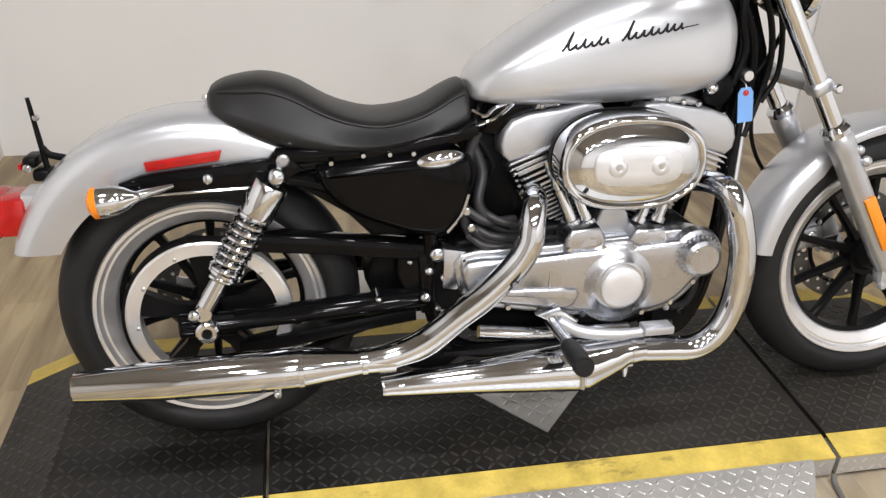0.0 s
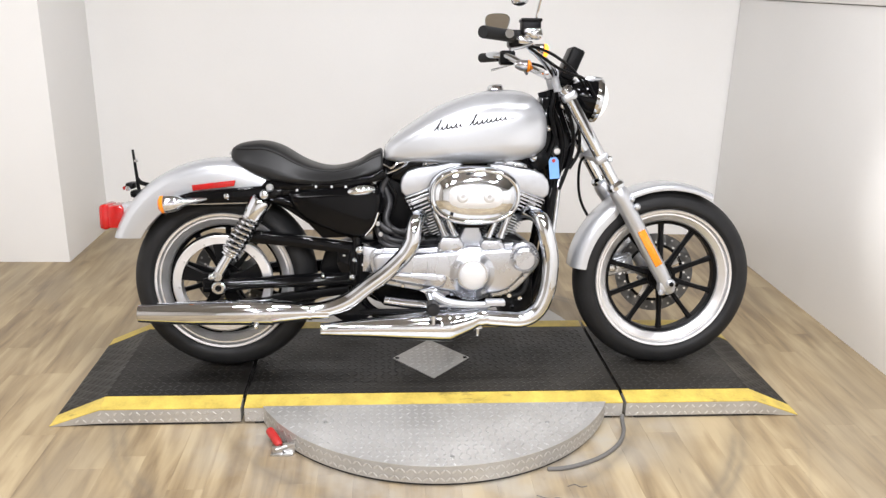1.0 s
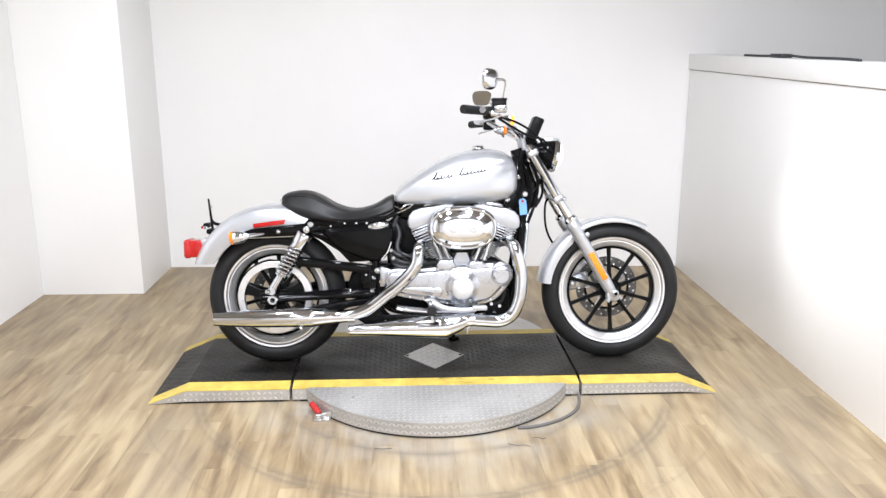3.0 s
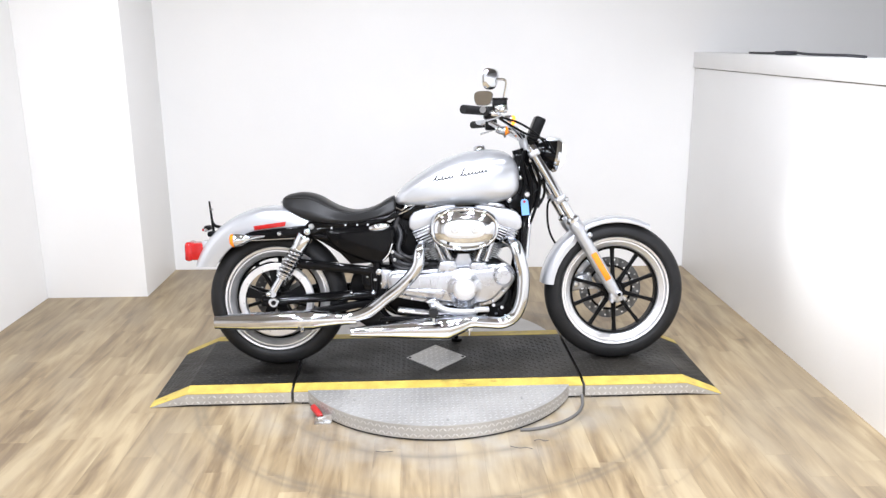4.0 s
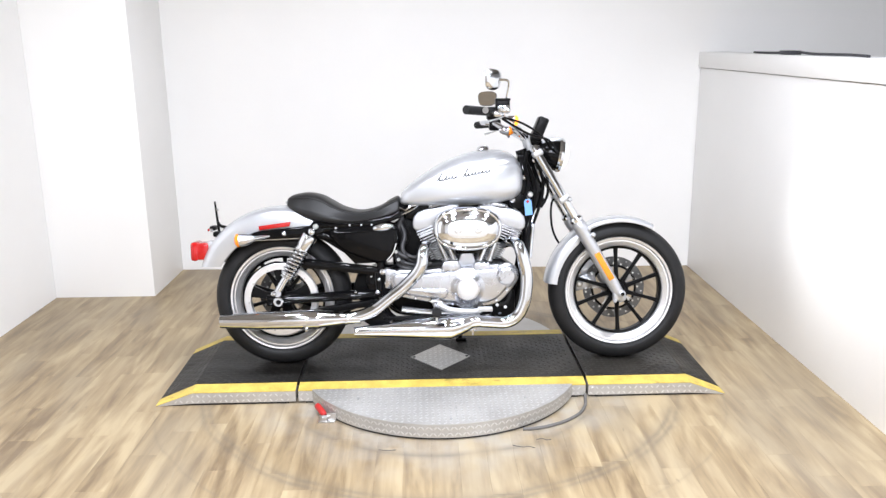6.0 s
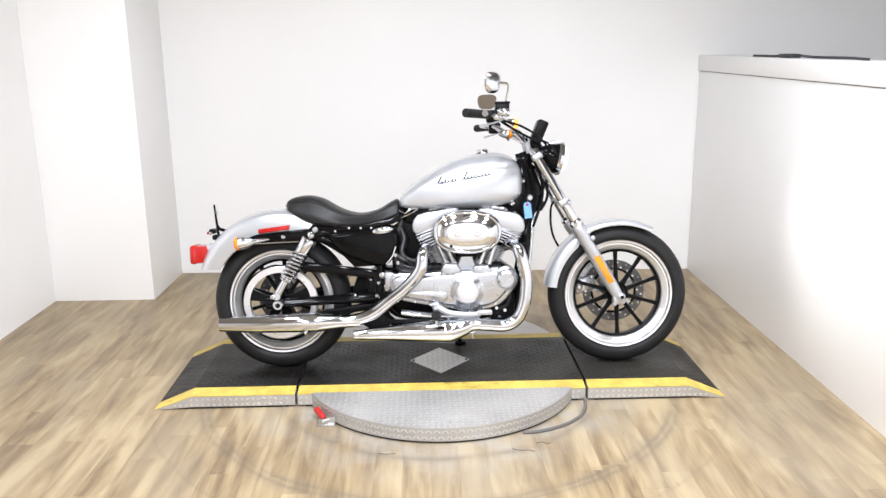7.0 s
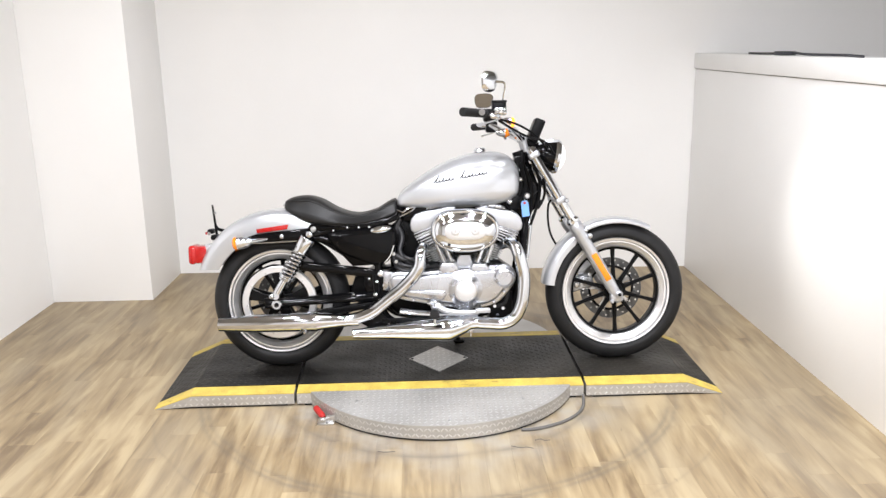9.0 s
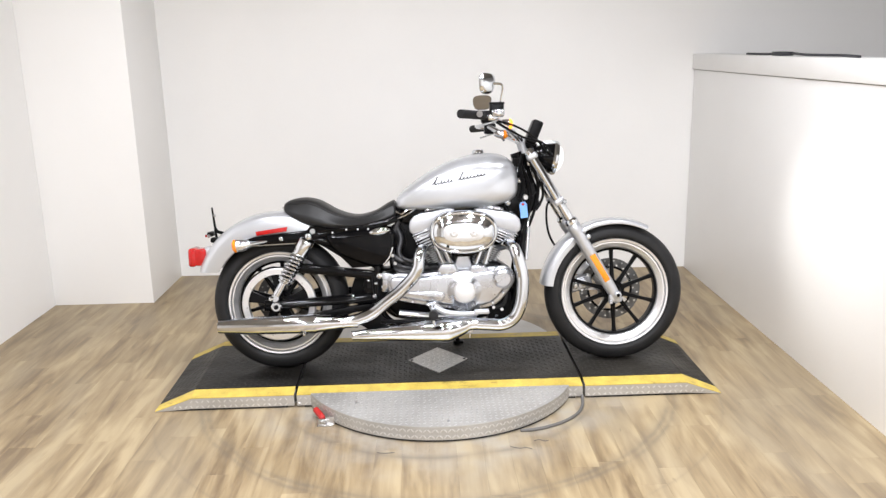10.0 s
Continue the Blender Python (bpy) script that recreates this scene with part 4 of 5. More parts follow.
# engine
part("crankcase", slab([(-0.30, 0.43), (-0.30, 0.30), (-0.22, 0.225), (0.10, 0.205), (0.22, 0.235), (0.285, 0.33), (0.29, 0.42), (0.22, 0.47), (-0.05, 0.47), (-0.20, 0.455)], -0.10, 0.13, 0.02, 3), SATIN, bike, "black engine case")
gc = part("gear_cover", slab([(-0.258, 0.428), (-0.262, 0.360), (-0.235, 0.320), (-0.15, 0.301), (-0.068, 0.286), (0.01, 0.273), (0.086, 0.268), (0.16, 0.272), (0.212, 0.294), (0.252, 0.335), (0.280, 0.375), (0.282, 0.412), (0.262, 0.442), (0.20, 0.454), (0.10, 0.448), (0.0, 0.442), (-0.12, 0.434)], -0.152, -0.095, 0.006, 3, smooth=3), ALU, bike, "polished aluminium gear case cover", 50)
part("cover_face", slab([(-0.247, 0.418), (-0.250, 0.366), (-0.224, 0.336), (-0.15, 0.318), (-0.068, 0.303), (0.01, 0.290), (0.086, 0.285), (0.15, 0.289), (0.194, 0.308), (0.230, 0.345), (0.256, 0.380), (0.256, 0.408), (0.238, 0.428), (0.19, 0.438), (0.10, 0.433), (0.0, 0.428), (-0.12, 0.421)], -0.177, -0.140, 0.013, 5, smooth=3), ALU, gc, "smooth raised face of the cover", 50)
part("cover_panel", slab([(-0.232, 0.362), (-0.234, 0.350), (-0.208, 0.336), (-0.12, 0.320), (-0.045, 0.308), (-0.022, 0.326), (-0.026, 0.352), (-0.12, 0.358)], -0.184, -0.165, 0.008, 4, smooth=2), ALU, gc, "raised lower panel of the cover", 50)
part("cover_groove", tube([(-0.082, -0.1838, 0.345), (-0.080, -0.1795, 0.368), (-0.080, -0.1768, 0.396)], 0.0012, 6), STEEL, gc)
part("end_plate", slab([(-0.288, 0.440), (-0.292, 0.356), (-0.262, 0.350), (-0.240, 0.405), (-0.244, 0.432)], -0.146, -0.10, 0.004), ALU, gc, "flat machined end of the cover")
part("cover_boss", lathe([(0.0, 0.010), (0.050, 0.010), (0.055, 0.007), (0.060, 0.002), (0.074, -0.001), (0.086, -0.006), (0.092, -0.014), (0, -0.014)], (0.066, -0.178, 0.354), (0, -1, 0), 64), ALU, gc, "round casting boss")
part("cover_ring", lathe([(0.0445, 0.0), (0.0480, 0.0), (0.0480, 0.003), (0.0445, 0.003)], (0.066, -0.188, 0.354), (0, -1, 0), 48, closed=True), STEEL, gc)
part("timer_cover", lathe([(0, 0.016), (0.020, 0.0155), (0.038, 0.014), (0.043, 0.011), (0.0445, 0.0), (0, 0.0)], (0.066, -0.188, 0.354), (0, -1, 0), 56), INSERT, gc, "round brushed timer cover")
oc = part("oil_pump_cover", lathe([(0, 0.056), (0.030, 0.056), (0.038, 0.050), (0.041, 0.034), (0.043, 0.028), (0.052, 0.022), (0.055, 0.0), (0, 0)], (0.234, -0.150, 0.406), (0, -1, 0), 40), ALU, bike, "round polished regulator cover")
part("cover_bolt", bolt((0.216, -0.204, 0.425), 0.006, 0.006, n=12), CHROME, oc)
for k in range(28):
    a = 2 * math.pi * k / 28
    part("cover_notch", block(0.234 + 0.0425 * math.cos(a) - 0.0022, 0.234 + 0.0425 * math.cos(a) + 0.0022, -0.186, -0.176, 0.406 + 0.0425 * math.sin(a) - 0.0022, 0.406 + 0.0425 * math.sin(a) + 0.0022), ALU, oc)
for x, z in ((-0.246, 0.345), (-0.160, 0.311), (-0.064, 0.294), (0.000, 0.283), (0.046, 0.278), (0.128, 0.278), (0.190, 0.297), (0.236, 0.340), (0.266, 0.374), (-0.014, 0.435), (0.128, 0.442), (-0.250, 0.414)):
    part("case_bolt", bolt((x, -0.151, z), 0.0070, 0.014, n=10), CHROME, gc)
part("oil_filter", lathe([(0, 0.0), (0.034, 0.0), (0.038, 0.006), (0.038, 0.085), (0, 0.09)], (0.215, -0.05, 0.285), (1, 0, 0), 28), SATIN, bike, "black oil filter")
part("front_mount", slab([(0.17, 0.20), (0.17, 0.30), (0.245, 0.345), (0.275, 0.33), (0.275, 0.24), (0.24, 0.205)], -0.125, 0.09, 0.008), SATIN, bike, "black front engine mount")
for x, z in ((0.196, 0.272), (0.232, 0.262), (0.208, 0.232)):
    part("mount_bolt", bolt((x, -0.125, z), 0.010, 0.012, n=12), CHROME, bike)
part("breather_hose", tube([(0.205, -0.135, 0.272), (0.238, -0.14, 0.285), (0.252, -0.14, 0.325), (0.246, -0.13, 0.36)], 0.008, 10), RUBBER, bike, "black breather hose")


def fin(o, u, half_x, half_y, t, corner=0.02):
    """A rounded cooling fin across the axis u."""
    bm = block(-half_x, half_x, -half_y, half_y, -t / 2, t / 2)
    bmesh.ops.bevel(bm, geom=[e for e in bm.edges if abs(e.verts[0].co.z - e.verts[1].co.z) > t * 0.5], offset=corner, segments=3, affect="EDGES")
    q = Vector((0, 0, 1)).rotation_difference(u).to_matrix().to_4x4()
    return turned(bm, Matrix.Translation(o) @ q)


def cylinder(bx, lean, name, label, rise, a, b):
    """A finned barrel with its head and rocker box; a and b are the box's ends across the axis."""
    u = Vector((math.sin(radians(lean)), 0, math.cos(radians(lean))))
    o = Vector((bx, 0.0, 0.445))
    cyl = part(name, rod(o - u * 0.02, o + u * 0.17, 0.05, 28), SATIN, bike, label)
    mid = (a + b) / 2
    side = Vector((u.z, 0, -u.x))
    for k in range(12):
        part("cooling_fin", fin(o + u * (0.006 + 0.0098 * k), u, 0.061 + 0.0014 * k, 0.088 + 0.0006 * k, 0.0032, 0.026), CAST, cyl)
    for k in range(5):
        part("head_fin", fin(o + side * mid * (0.3 + 0.15 * k) + u * (0.128 + rise + 0.0125 * k), u, 0.080 + 0.0028 * k, 0.106, 0.0050, 0.010), ALU, cyl)
    q = Vector((0, 0, 1)).rotation_difference(u).to_matrix().to_4x4()
    at = Matrix.Translation(o) @ q
    part("cylinder_head", turned(block(-0.066, 0.066, -0.074, 0.074, 0.122, 0.190 + rise, 0.010), at), SATIN, cyl, "dark cylinder head")
    flip = (lambda x: x) if lean < 0 else (lambda x: 0.156 - x)
    low, top = 0.0 if lean < 0 else -0.004, 0.0 if lean < 0 else -0.006
    part("rocker_box", slab([(flip(x), z + low) for x, z in ((-0.169, 0.634), (-0.163, 0.660), (-0.146, 0.680), (-0.112, 0.692), (-0.060, 0.699), (-0.004, 0.712), (0.030, 0.711), (0.044, 0.692), (0.030, 0.668), (-0.033, 0.640), (-0.100, 0.612), (-0.150, 0.598), (-0.166, 0.612))], -0.104, 0.104, 0.007, 3), CAST, cyl, "rounded silver rocker box", 50)
    for k, (inset, proud) in enumerate(((0.0, 0.1085), (0.004, 0.1075), (0.010, 0.1065))):
        drop = low - 0.0035 - 0.0105 * k
        part("rocker_rib", slab([(flip(x), z + drop) for x, z in ((-0.154 + inset, 0.594), (-0.150 + inset, 0.600), (-0.036, 0.6425), (-0.034, 0.6365))], -proud, proud, 0.001), ALU, cyl, "polished edge rib of the rocker base")
    part("rocker_gasket", slab([(flip(x), z + top) for x, z in ((-0.098, 0.692), (-0.094, 0.699), (0.026, 0.7155), (0.030, 0.708))], -0.084, 0.084, 0.0), SATIN, cyl)
    part("rocker_cover", slab([(flip(x), z + top) for x, z in ((-0.100, 0.697), (-0.094, 0.710), (-0.076, 0.718), (0.006, 0.733), (0.022, 0.730), (0.030, 0.716))], -0.088, 0.088, 0.007, 3), ALU, cyl, "polished rocker cover top", 50)
    for k in (0.08, 0.36, 0.64, 0.92):
        part("rocker_bolt", bolt((flip(-0.094 + 0.116 * k), -0.090, 0.701 + 0.016 * k + top), 0.006, 0.008, (0, -0.3, 1)), CHROME, cyl)
    return cyl


cr_ = cylinder(-0.005, -22.5, "rear_cylinder", "black and silver finned rear cylinder", 0.0, -0.086, 0.112)
cf_ = cylinder(0.135, 22.5, "front_cylinder", "black and silver finned front cylinder", 0.012, -0.084, 0.108)
for out, xs, tops, cyl in (([(-0.046, 0.425), (-0.047, 0.452), (-0.034, 0.472), (0.024, 0.474), (0.037, 0.452), (0.040, 0.425)], (-0.018, 0.014), ((-0.076, 0.600), (-0.042, 0.605)), cr_),
                           ([(0.086, 0.420), (0.092, 0.452), (0.102, 0.466), (0.160, 0.464), (0.172, 0.446), (0.178, 0.420)], (0.120, 0.160), ((0.178, 0.600), (0.212, 0.605)), cf_)):
    lb = part("lifter_block", slab(out, -0.166, -0.09, 0.008, 3), ALU, cyl, "polished tappet block")
    cx = (out[0][0] + out[-1][0]) / 2
    part("lifter_recess", slab([(cx - 0.014, 0.434), (cx - 0.004, 0.450), (cx + 0.018, 0.448), (cx + 0.022, 0.438)], -0.1668, -0.160, 0.0), CAST, lb)
    for dx in (-0.036, 0.036):
        part("lifter_bolt", bolt((cx + dx, -0.166, 0.432), 0.006, 0.007, n=10), CHROME, lb)
    for x, (tx, tz) in zip(xs, tops):
        a, b = Vector((x, -0.122, 0.465)), Vector((tx, -0.106, tz))
        d = (b - a)
        part("pushrod_tube", merged(rod(a, a + d * 0.55, 0.0125, 16), rod(a + d * 0.5, b, 0.0100, 16), rod(a, a + d * 0.08, 0.0165, 16), rod(a + d * 0.50, a + d * 0.56, 0.0145, 16)), CHROME, cyl, "chrome pushrod cover")
part("cam_chest", slab([(0.020, 0.440), (0.032, 0.478), (0.054, 0.535), (0.078, 0.535), (0.100, 0.478), (0.112, 0.440)], -0.125, -0.07, 0.008, 3), CAST, bike, "grey cast cam chest between the pushrods")
for x0, x1 in ((-0.235, -0.150), (-0.225, -0.140), (-0.210, -0.125)):
    k = (x0 + 0.235) * 1.6
    part("rubber_boot", tube([(x0, -0.115, 0.455 + k * 1.3), (x0 + 0.03, -0.142, 0.440 + k * 1.3), (x1, -0.140, 0.436 + k)], 0.0085, 10), HOSE, bike, "ribbed grey black hose")
part("intake_block", slab([(0.0, 0.56), (0.02, 0.50), (0.06, 0.47), (0.10, 0.50), (0.13, 0.56), (0.10, 0.60), (0.03, 0.60)], -0.10, 0.06, 0.01), SATIN, bike, "black intake manifold and carburettor")
part("tank_tunnel", slab([(-0.235, 0.665), (-0.225, 0.722), (0.27, 0.728), (0.31, 0.700), (0.26, 0.672), (0.20, 0.700), (0.06, 0.705), (-0.06, 0.700), (-0.12, 0.672)], -0.038, 0.038, 0.006), SATIN, bike, "black frame tunnel under the tank")
for pts in ([(-0.225, -0.085, 0.700), (-0.200, -0.092, 0.690), (-0.180, -0.088, 0.704), (-0.150, -0.080, 0.712)], [(-0.215, -0.090, 0.672), (-0.190, -0.095, 0.682), (-0.165, -0.090, 0.694), (-0.135, -0.082, 0.716)]):
    part("wire_clip", tube(pts, 0.004, 8), CHROME, bike, "bright wire clip")
part("engine_mount", slab([(-0.05, 0.70), (-0.02, 0.745), (0.18, 0.745), (0.22, 0.70), (0.15, 0.685), (0.0, 0.685)], -0.05, 0.05, 0.006), BLACK, bike, "black top engine mount")
for x, z in ((-0.02, 0.735), (0.03, 0.728), (0.08, 0.735), (0.11, 0.726)):
    part("mount_bolt", bolt((x, -0.051, z), 0.009, 0.008), CHROME, bike)


# air cleaner
def oval(y, a, b, c=(0.067, 0.613), n=64, p=2.35):
    return [(c[0] + a * math.copysign(abs(math.cos(t)) ** (2 / p), math.cos(t)), y, c[1] + b * math.copysign(abs(math.sin(t)) ** (2 / p), math.sin(t))) for t in [2 * math.pi * k / n for k in range(n)]]


A, B_ = 0.146, 0.0935
ac = part("air_cleaner", loft([oval(-0.140, A * 0.97, B_ * 0.96), oval(-0.152, A, B_), oval(-0.198, A, B_), oval(-0.208, A * 0.985, B_ * 0.975), oval(-0.214, A * 0.95, B_ * 0.92), oval(-0.214, A * 0.92, B_ * 0.87), oval(-0.209, A * 0.89, B_ * 0.82), oval(-0.212, A * 0.86, B_ * 0.77), oval(-0.219, A * 0.80, B_ * 0.67), oval(-0.223, A * 0.745, B_ * 0.57), oval(-0.223, A * 0.4, B_ * 0.3)]), CHROME, bike, "oval chrome air cleaner cover", 60)
part("backing_plate", loft([oval(-0.125, A * 1.0, B_ * 1.0), oval(-0.142, A * 1.0, B_ * 1.0)]), SATIN, ac, "black backing plate")
part("face_plate", loft([oval(-0.222, 0.086, 0.037, p=3.2), oval(-0.228, 0.086, 0.037, p=3.2), oval(-0.230, 0.083, 0.034, p=3.2), oval(-0.230, 0.04, 0.015, p=3.2)]), INSERT, ac, "brushed aluminium insert")
for x in (0.067 - 0.042, 0.067 + 0.042):
    part("insert_boss", lathe([(0, 0.002), (0.006, 0.0025), (0.0075, 0.0045), (0.013, 0.0045), (0.017, 0.002), (0.019, 0.0), (0, 0)], (x, -0.2298, 0.613), (0, -1, 0), 28), INSERT, ac)
    part("insert_screw", lathe([(0, 0.0022), (0.0045, 0.002), (0.006, 0.0), (0, 0)], (x, -0.2318, 0.613), (0, -1, 0), 16), STEEL, ac)
part("breather_bracket", slab([(0.02, 0.545), (0.03, 0.500), (0.10, 0.50), (0.18, 0.535), (0.18, 0.56)], -0.14, -0.10, 0.006), SATIN, ac)

# exhaust
ep = part("rear_exhaust_pipe", tube([(-0.085, -0.060, 0.520), (-0.104, -0.130, 0.536), (-0.118, -0.178, 0.534), (-0.127, -0.200, 0.506), (-0.132, -0.205, 0.466), (-0.158, -0.205, 0.420), (-0.2125, -0.205, 0.366), (-0.275, -0.205, 0.318), (-0.338, -0.205, 0.271), (-0.40, -0.205, 0.247), (-0.46, -0.205, 0.240), (-0.53, -0.205, 0.236)], [0.021, 0.023, 0.025, 0.026, 0.027, 0.027, 0.027, 0.027, 0.027, 0.026, 0.024, 0.024], 20), CHROME, bike, "chrome rear exhaust pipe with heat shield", 60)
part("heat_shield_edge", tube([(-0.140, -0.226, 0.432), (-0.2, -0.226, 0.356), (-0.262, -0.226, 0.308), (-0.33, -0.224, 0.253), (-0.40, -0.222, 0.231)], 0.004, 8), CHROME, ep)
mr = part("rear_muffler", lathe([(0.0, 0.006), (0.022, 0.0), (0.0275, 0.003), (0.029, 0.02), (0.0385, 0.16), (0.0412, 0.33), (0.0415, 0.405), (0.0395, 0.425), (0.030, 0.505), (0.0255, 0.535), (0.0255, 0.60), (0, 0.60)], (-0.997, -0.205, 0.2315), (1, 0, 0.010), 40), CHROME, bike, "long tapered chrome rear muffler")
for h, r in ((0.418, 0.0425), (0.540, 0.0285)):
    part("muffler_band", lathe([(r - 0.004, -0.006), (r, -0.005), (r, 0.005), (r - 0.004, 0.006)], (-0.997 + h, -0.205, 0.2315 + h * 0.010), (1, 0, 0.010), 40, closed=True), CHROME, mr)
part("muffler_bolt", bolt((-0.625, -0.226, 0.199), 0.008, 0.014, (0, -1, -0.6)), CHROME, mr)
part("front_exhaust_pipe", tube([(0.225, -0.070, 0.532), (0.256, -0.138, 0.550), (0.279, -0.182, 0.543), (0.293, -0.198, 0.514), (0.306, -0.201, 0.468), (0.317, -0.202, 0.412), (0.316, -0.203, 0.350), (0.305, -0.203, 0.288), (0.278, -0.204, 0.236), (0.230, -0.205, 0.209), (0.160, -0.205, 0.211), (0.06, -0.206, 0.219)], [0.020, 0.023, 0.025, 0.026, 0.027, 0.027, 0.027, 0.027, 0.027, 0.027, 0.027, 0.027], 20), CHROME, bike, "chrome front exhaust pipe with heat shield", 60)
mf = part("front_muffler", tube([(-0.424, -0.207, 0.178), (-0.404, -0.207, 0.179), (-0.264, -0.207, 0.184), (-0.124, -0.207, 0.187), (-0.034, -0.207, 0.189), (-0.006, -0.207, 0.192), (0.046, -0.207, 0.205), (0.080, -0.207, 0.216), (0.116, -0.207, 0.219)], [0.0195, 0.021, 0.0325, 0.0445, 0.0515, 0.0515, 0.039, 0.031, 0.030], 40), CHROME, bike, "tapered chrome front muffler")
for x, z, r in ((-0.014, 0.191, 0.0530), (0.092, 0.2185, 0.0325)):
    part("muffler_band", lathe([(r - 0.004, -0.006), (r, -0.005), (r, 0.005), (r - 0.004, 0.006)], (x, -0.207, z), (1, 0, 0.10), 40, closed=True), CHROME, mf)
part("muffler_clamp", merged(bolt((0.085, -0.205, 0.184), 0.006, 0.03, (0, 0, -1)), block(0.07, 0.10, -0.212, -0.198, 0.178, 0.194, 0.003)), CHROME, mf)
part("muffler_bracket", merged(slab([(-0.40, 0.225), (-0.36, 0.20), (-0.30, 0.19), (-0.26, 0.22), (-0.30, 0.26)], -0.18, -0.16, 0.003), block(-0.30, 0.12, -0.19, -0.165, 0.222, 0.236, 0.003)), SATIN, bike, "black exhaust bracket")
part("crossover_pipe", tube([(-0.22, -0.16, 0.262), (-0.10, -0.165, 0.248), (0.02, -0.165, 0.245), (0.10, -0.16, 0.24)], 0.016, 14), CHROME, bike, "chrome lower pipe")

# foot controls
fp = part("foot_peg", tube([(-0.070, -0.282, 0.281), (-0.070, -0.290, 0.281), (-0.071, -0.335, 0.284), (-0.072, -0.380, 0.287), (-0.072, -0.388, 0.288)], [0.013, 0.017, 0.020, 0.020, 0.016], 18), RUBBER, bike, "black rubber foot peg")
part("peg_mount", merged(rod((-0.082, -0.16, 0.295), (-0.070, -0.285, 0.281), 0.013), slab([(-0.11, 0.305), (-0.06, 0.315), (-0.02, 0.285), (-0.05, 0.27)], -0.20, -0.175, 0.006)), CHROME, fp, "silver peg mount")
part("peg_feeler", rod((-0.072, -0.375, 0.272), (-0.071, -0.377, 0.240), 0.005), STEEL, fp)
part("brake_pedal", merged(tube([(-0.064, -0.20, 0.292), (-0.02, -0.212, 0.270), (0.05, -0.22, 0.262), (0.12, -0.222, 0.264)], [0.012, 0.013, 0.012, 0.010], 12), block(0.105, 0.168, -0.242, -0.205, 0.262, 0.280, 0.004)), CAST, bike, "silver brake pedal")
part("kickstand", merged(tube([(0.0, 0.10, 0.20), (0.02, 0.17, 0.12), (0.048, 0.235, 0.048)], 0.011, 12), turned(block(-0.025, 0.025, -0.022, 0.022, -0.006, 0.006, 0.004), Matrix.Translation((0.05, 0.240, 0.0415)) @ pose(0, 0, 0, 8, 0, 0))), SATIN, bike, "black side stand")

# wires and hoses beside the engine
for piece in (tube([(-0.215, -0.09, 0.66), (-0.245, -0.10, 0.56), (-0.235, -0.11, 0.47), (-0.19, -0.11, 0.43)], 0.012), tube([(-0.23, -0.12, 0.475), (-0.19, -0.135, 0.447), (-0.13, -0.13, 0.445), (-0.09, -0.12, 0.46)], 0.010), tube([(-0.24, -0.12, 0.51), (-0.20, -0.13, 0.487), (-0.14, -0.12, 0.485)], 0.010)):
    part("hose", piece, HOSE, bike, "black rubber hose")
for piece in (bolt((-0.232, -0.135, 0.478), 0.008, 0.006), bolt((-0.242, -0.135, 0.512), 0.008, 0.006)):
    part("hose_clamp", piece, STEEL, bike, "")
part("spark_cable", tube([(-0.20, -0.05, 0.72), (-0.215, -0.09, 0.66), (-0.185, -0.10, 0.60), (-0.19, -0.09, 0.56)], 0.006, 8), SATIN, bike, "black spark plug cable")
part("oil_filter_housing", slab([(-0.26, 0.44), (-0.27, 0.62), (-0.19, 0.67), (-0.10, 0.60), (-0.07, 0.47)], -0.045, 0.06, 0.02, 3), SATIN, bike, "black oil housing")
part("vent_hose", tube([(-0.135, -0.11, 0.455), (-0.175, -0.125, 0.47), (-0.215, -0.12, 0.52), (-0.205, -0.10, 0.58), (-0.225, -0.09, 0.64)], 0.011), HOSE, bike)
part("coil_cover", merged(block(-0.235, -0.19, -0.10, 0.0, 0.54, 0.61, 0.01)), SATIN, bike)
part("horn_bracket", slab([(-0.20, 0.655), (-0.19, 0.70), (-0.10, 0.725), (-0.03, 0.735), (-0.04, 0.70), (-0.12, 0.69), (-0.17, 0.65)], -0.085, -0.065, 0.004), BLACK, bike, "black wire bracket")
for (x, z), r in zip(((-0.30, 0.425), (-0.325, 0.335), (-0.318, 0.392), (-0.42, 0.338), (-0.285, 0.375), (-0.300, 0.310)), (0.017, 0.012, 0.010, 0.008, 0.012, 0.008)):
    part("pivot_bolt", merged(bolt((x, -0.132, z), r, 0.014, n=18), rod((x, -0.09, z), (x, -0.133, z), r * 0.8)), CHROME, bike)
part("transmission_case", slab([(-0.44, 0.345), (-0.42, 0.405), (-0.34, 0.440), (-0.25, 0.445), (-0.24, 0.270), (-0.33, 0.262), (-0.42, 0.290)], -0.058, 0.075, 0.014, 3), SATIN, bike, "black transmission case behind the swingarm")
part("sprocket_guard", slab([(-0.375, 0.420), (-0.26, 0.428), (-0.225, 0.380), (-0.235, 0.315), (-0.30, 0.300), (-0.365, 0.330)], -0.108, -0.06, 0.010, 3, smooth=2), BLACK, bike, "gloss black sprocket guard")
for x, z in ((-0.352, 0.402), (-0.345, 0.335), (-0.268, 0.412), (-0.262, 0.318)):
    part("guard_bolt", bolt((x, -0.107, z), 0.007, 0.007, n=16), CHROME, bike)
part("pivot_plate", slab([(-0.338, 0.42), (-0.26, 0.44), (-0.25, 0.30), (-0.33, 0.29)], -0.125, 0.125, 0.01), SATIN, bike, "black swingarm pivot plate")

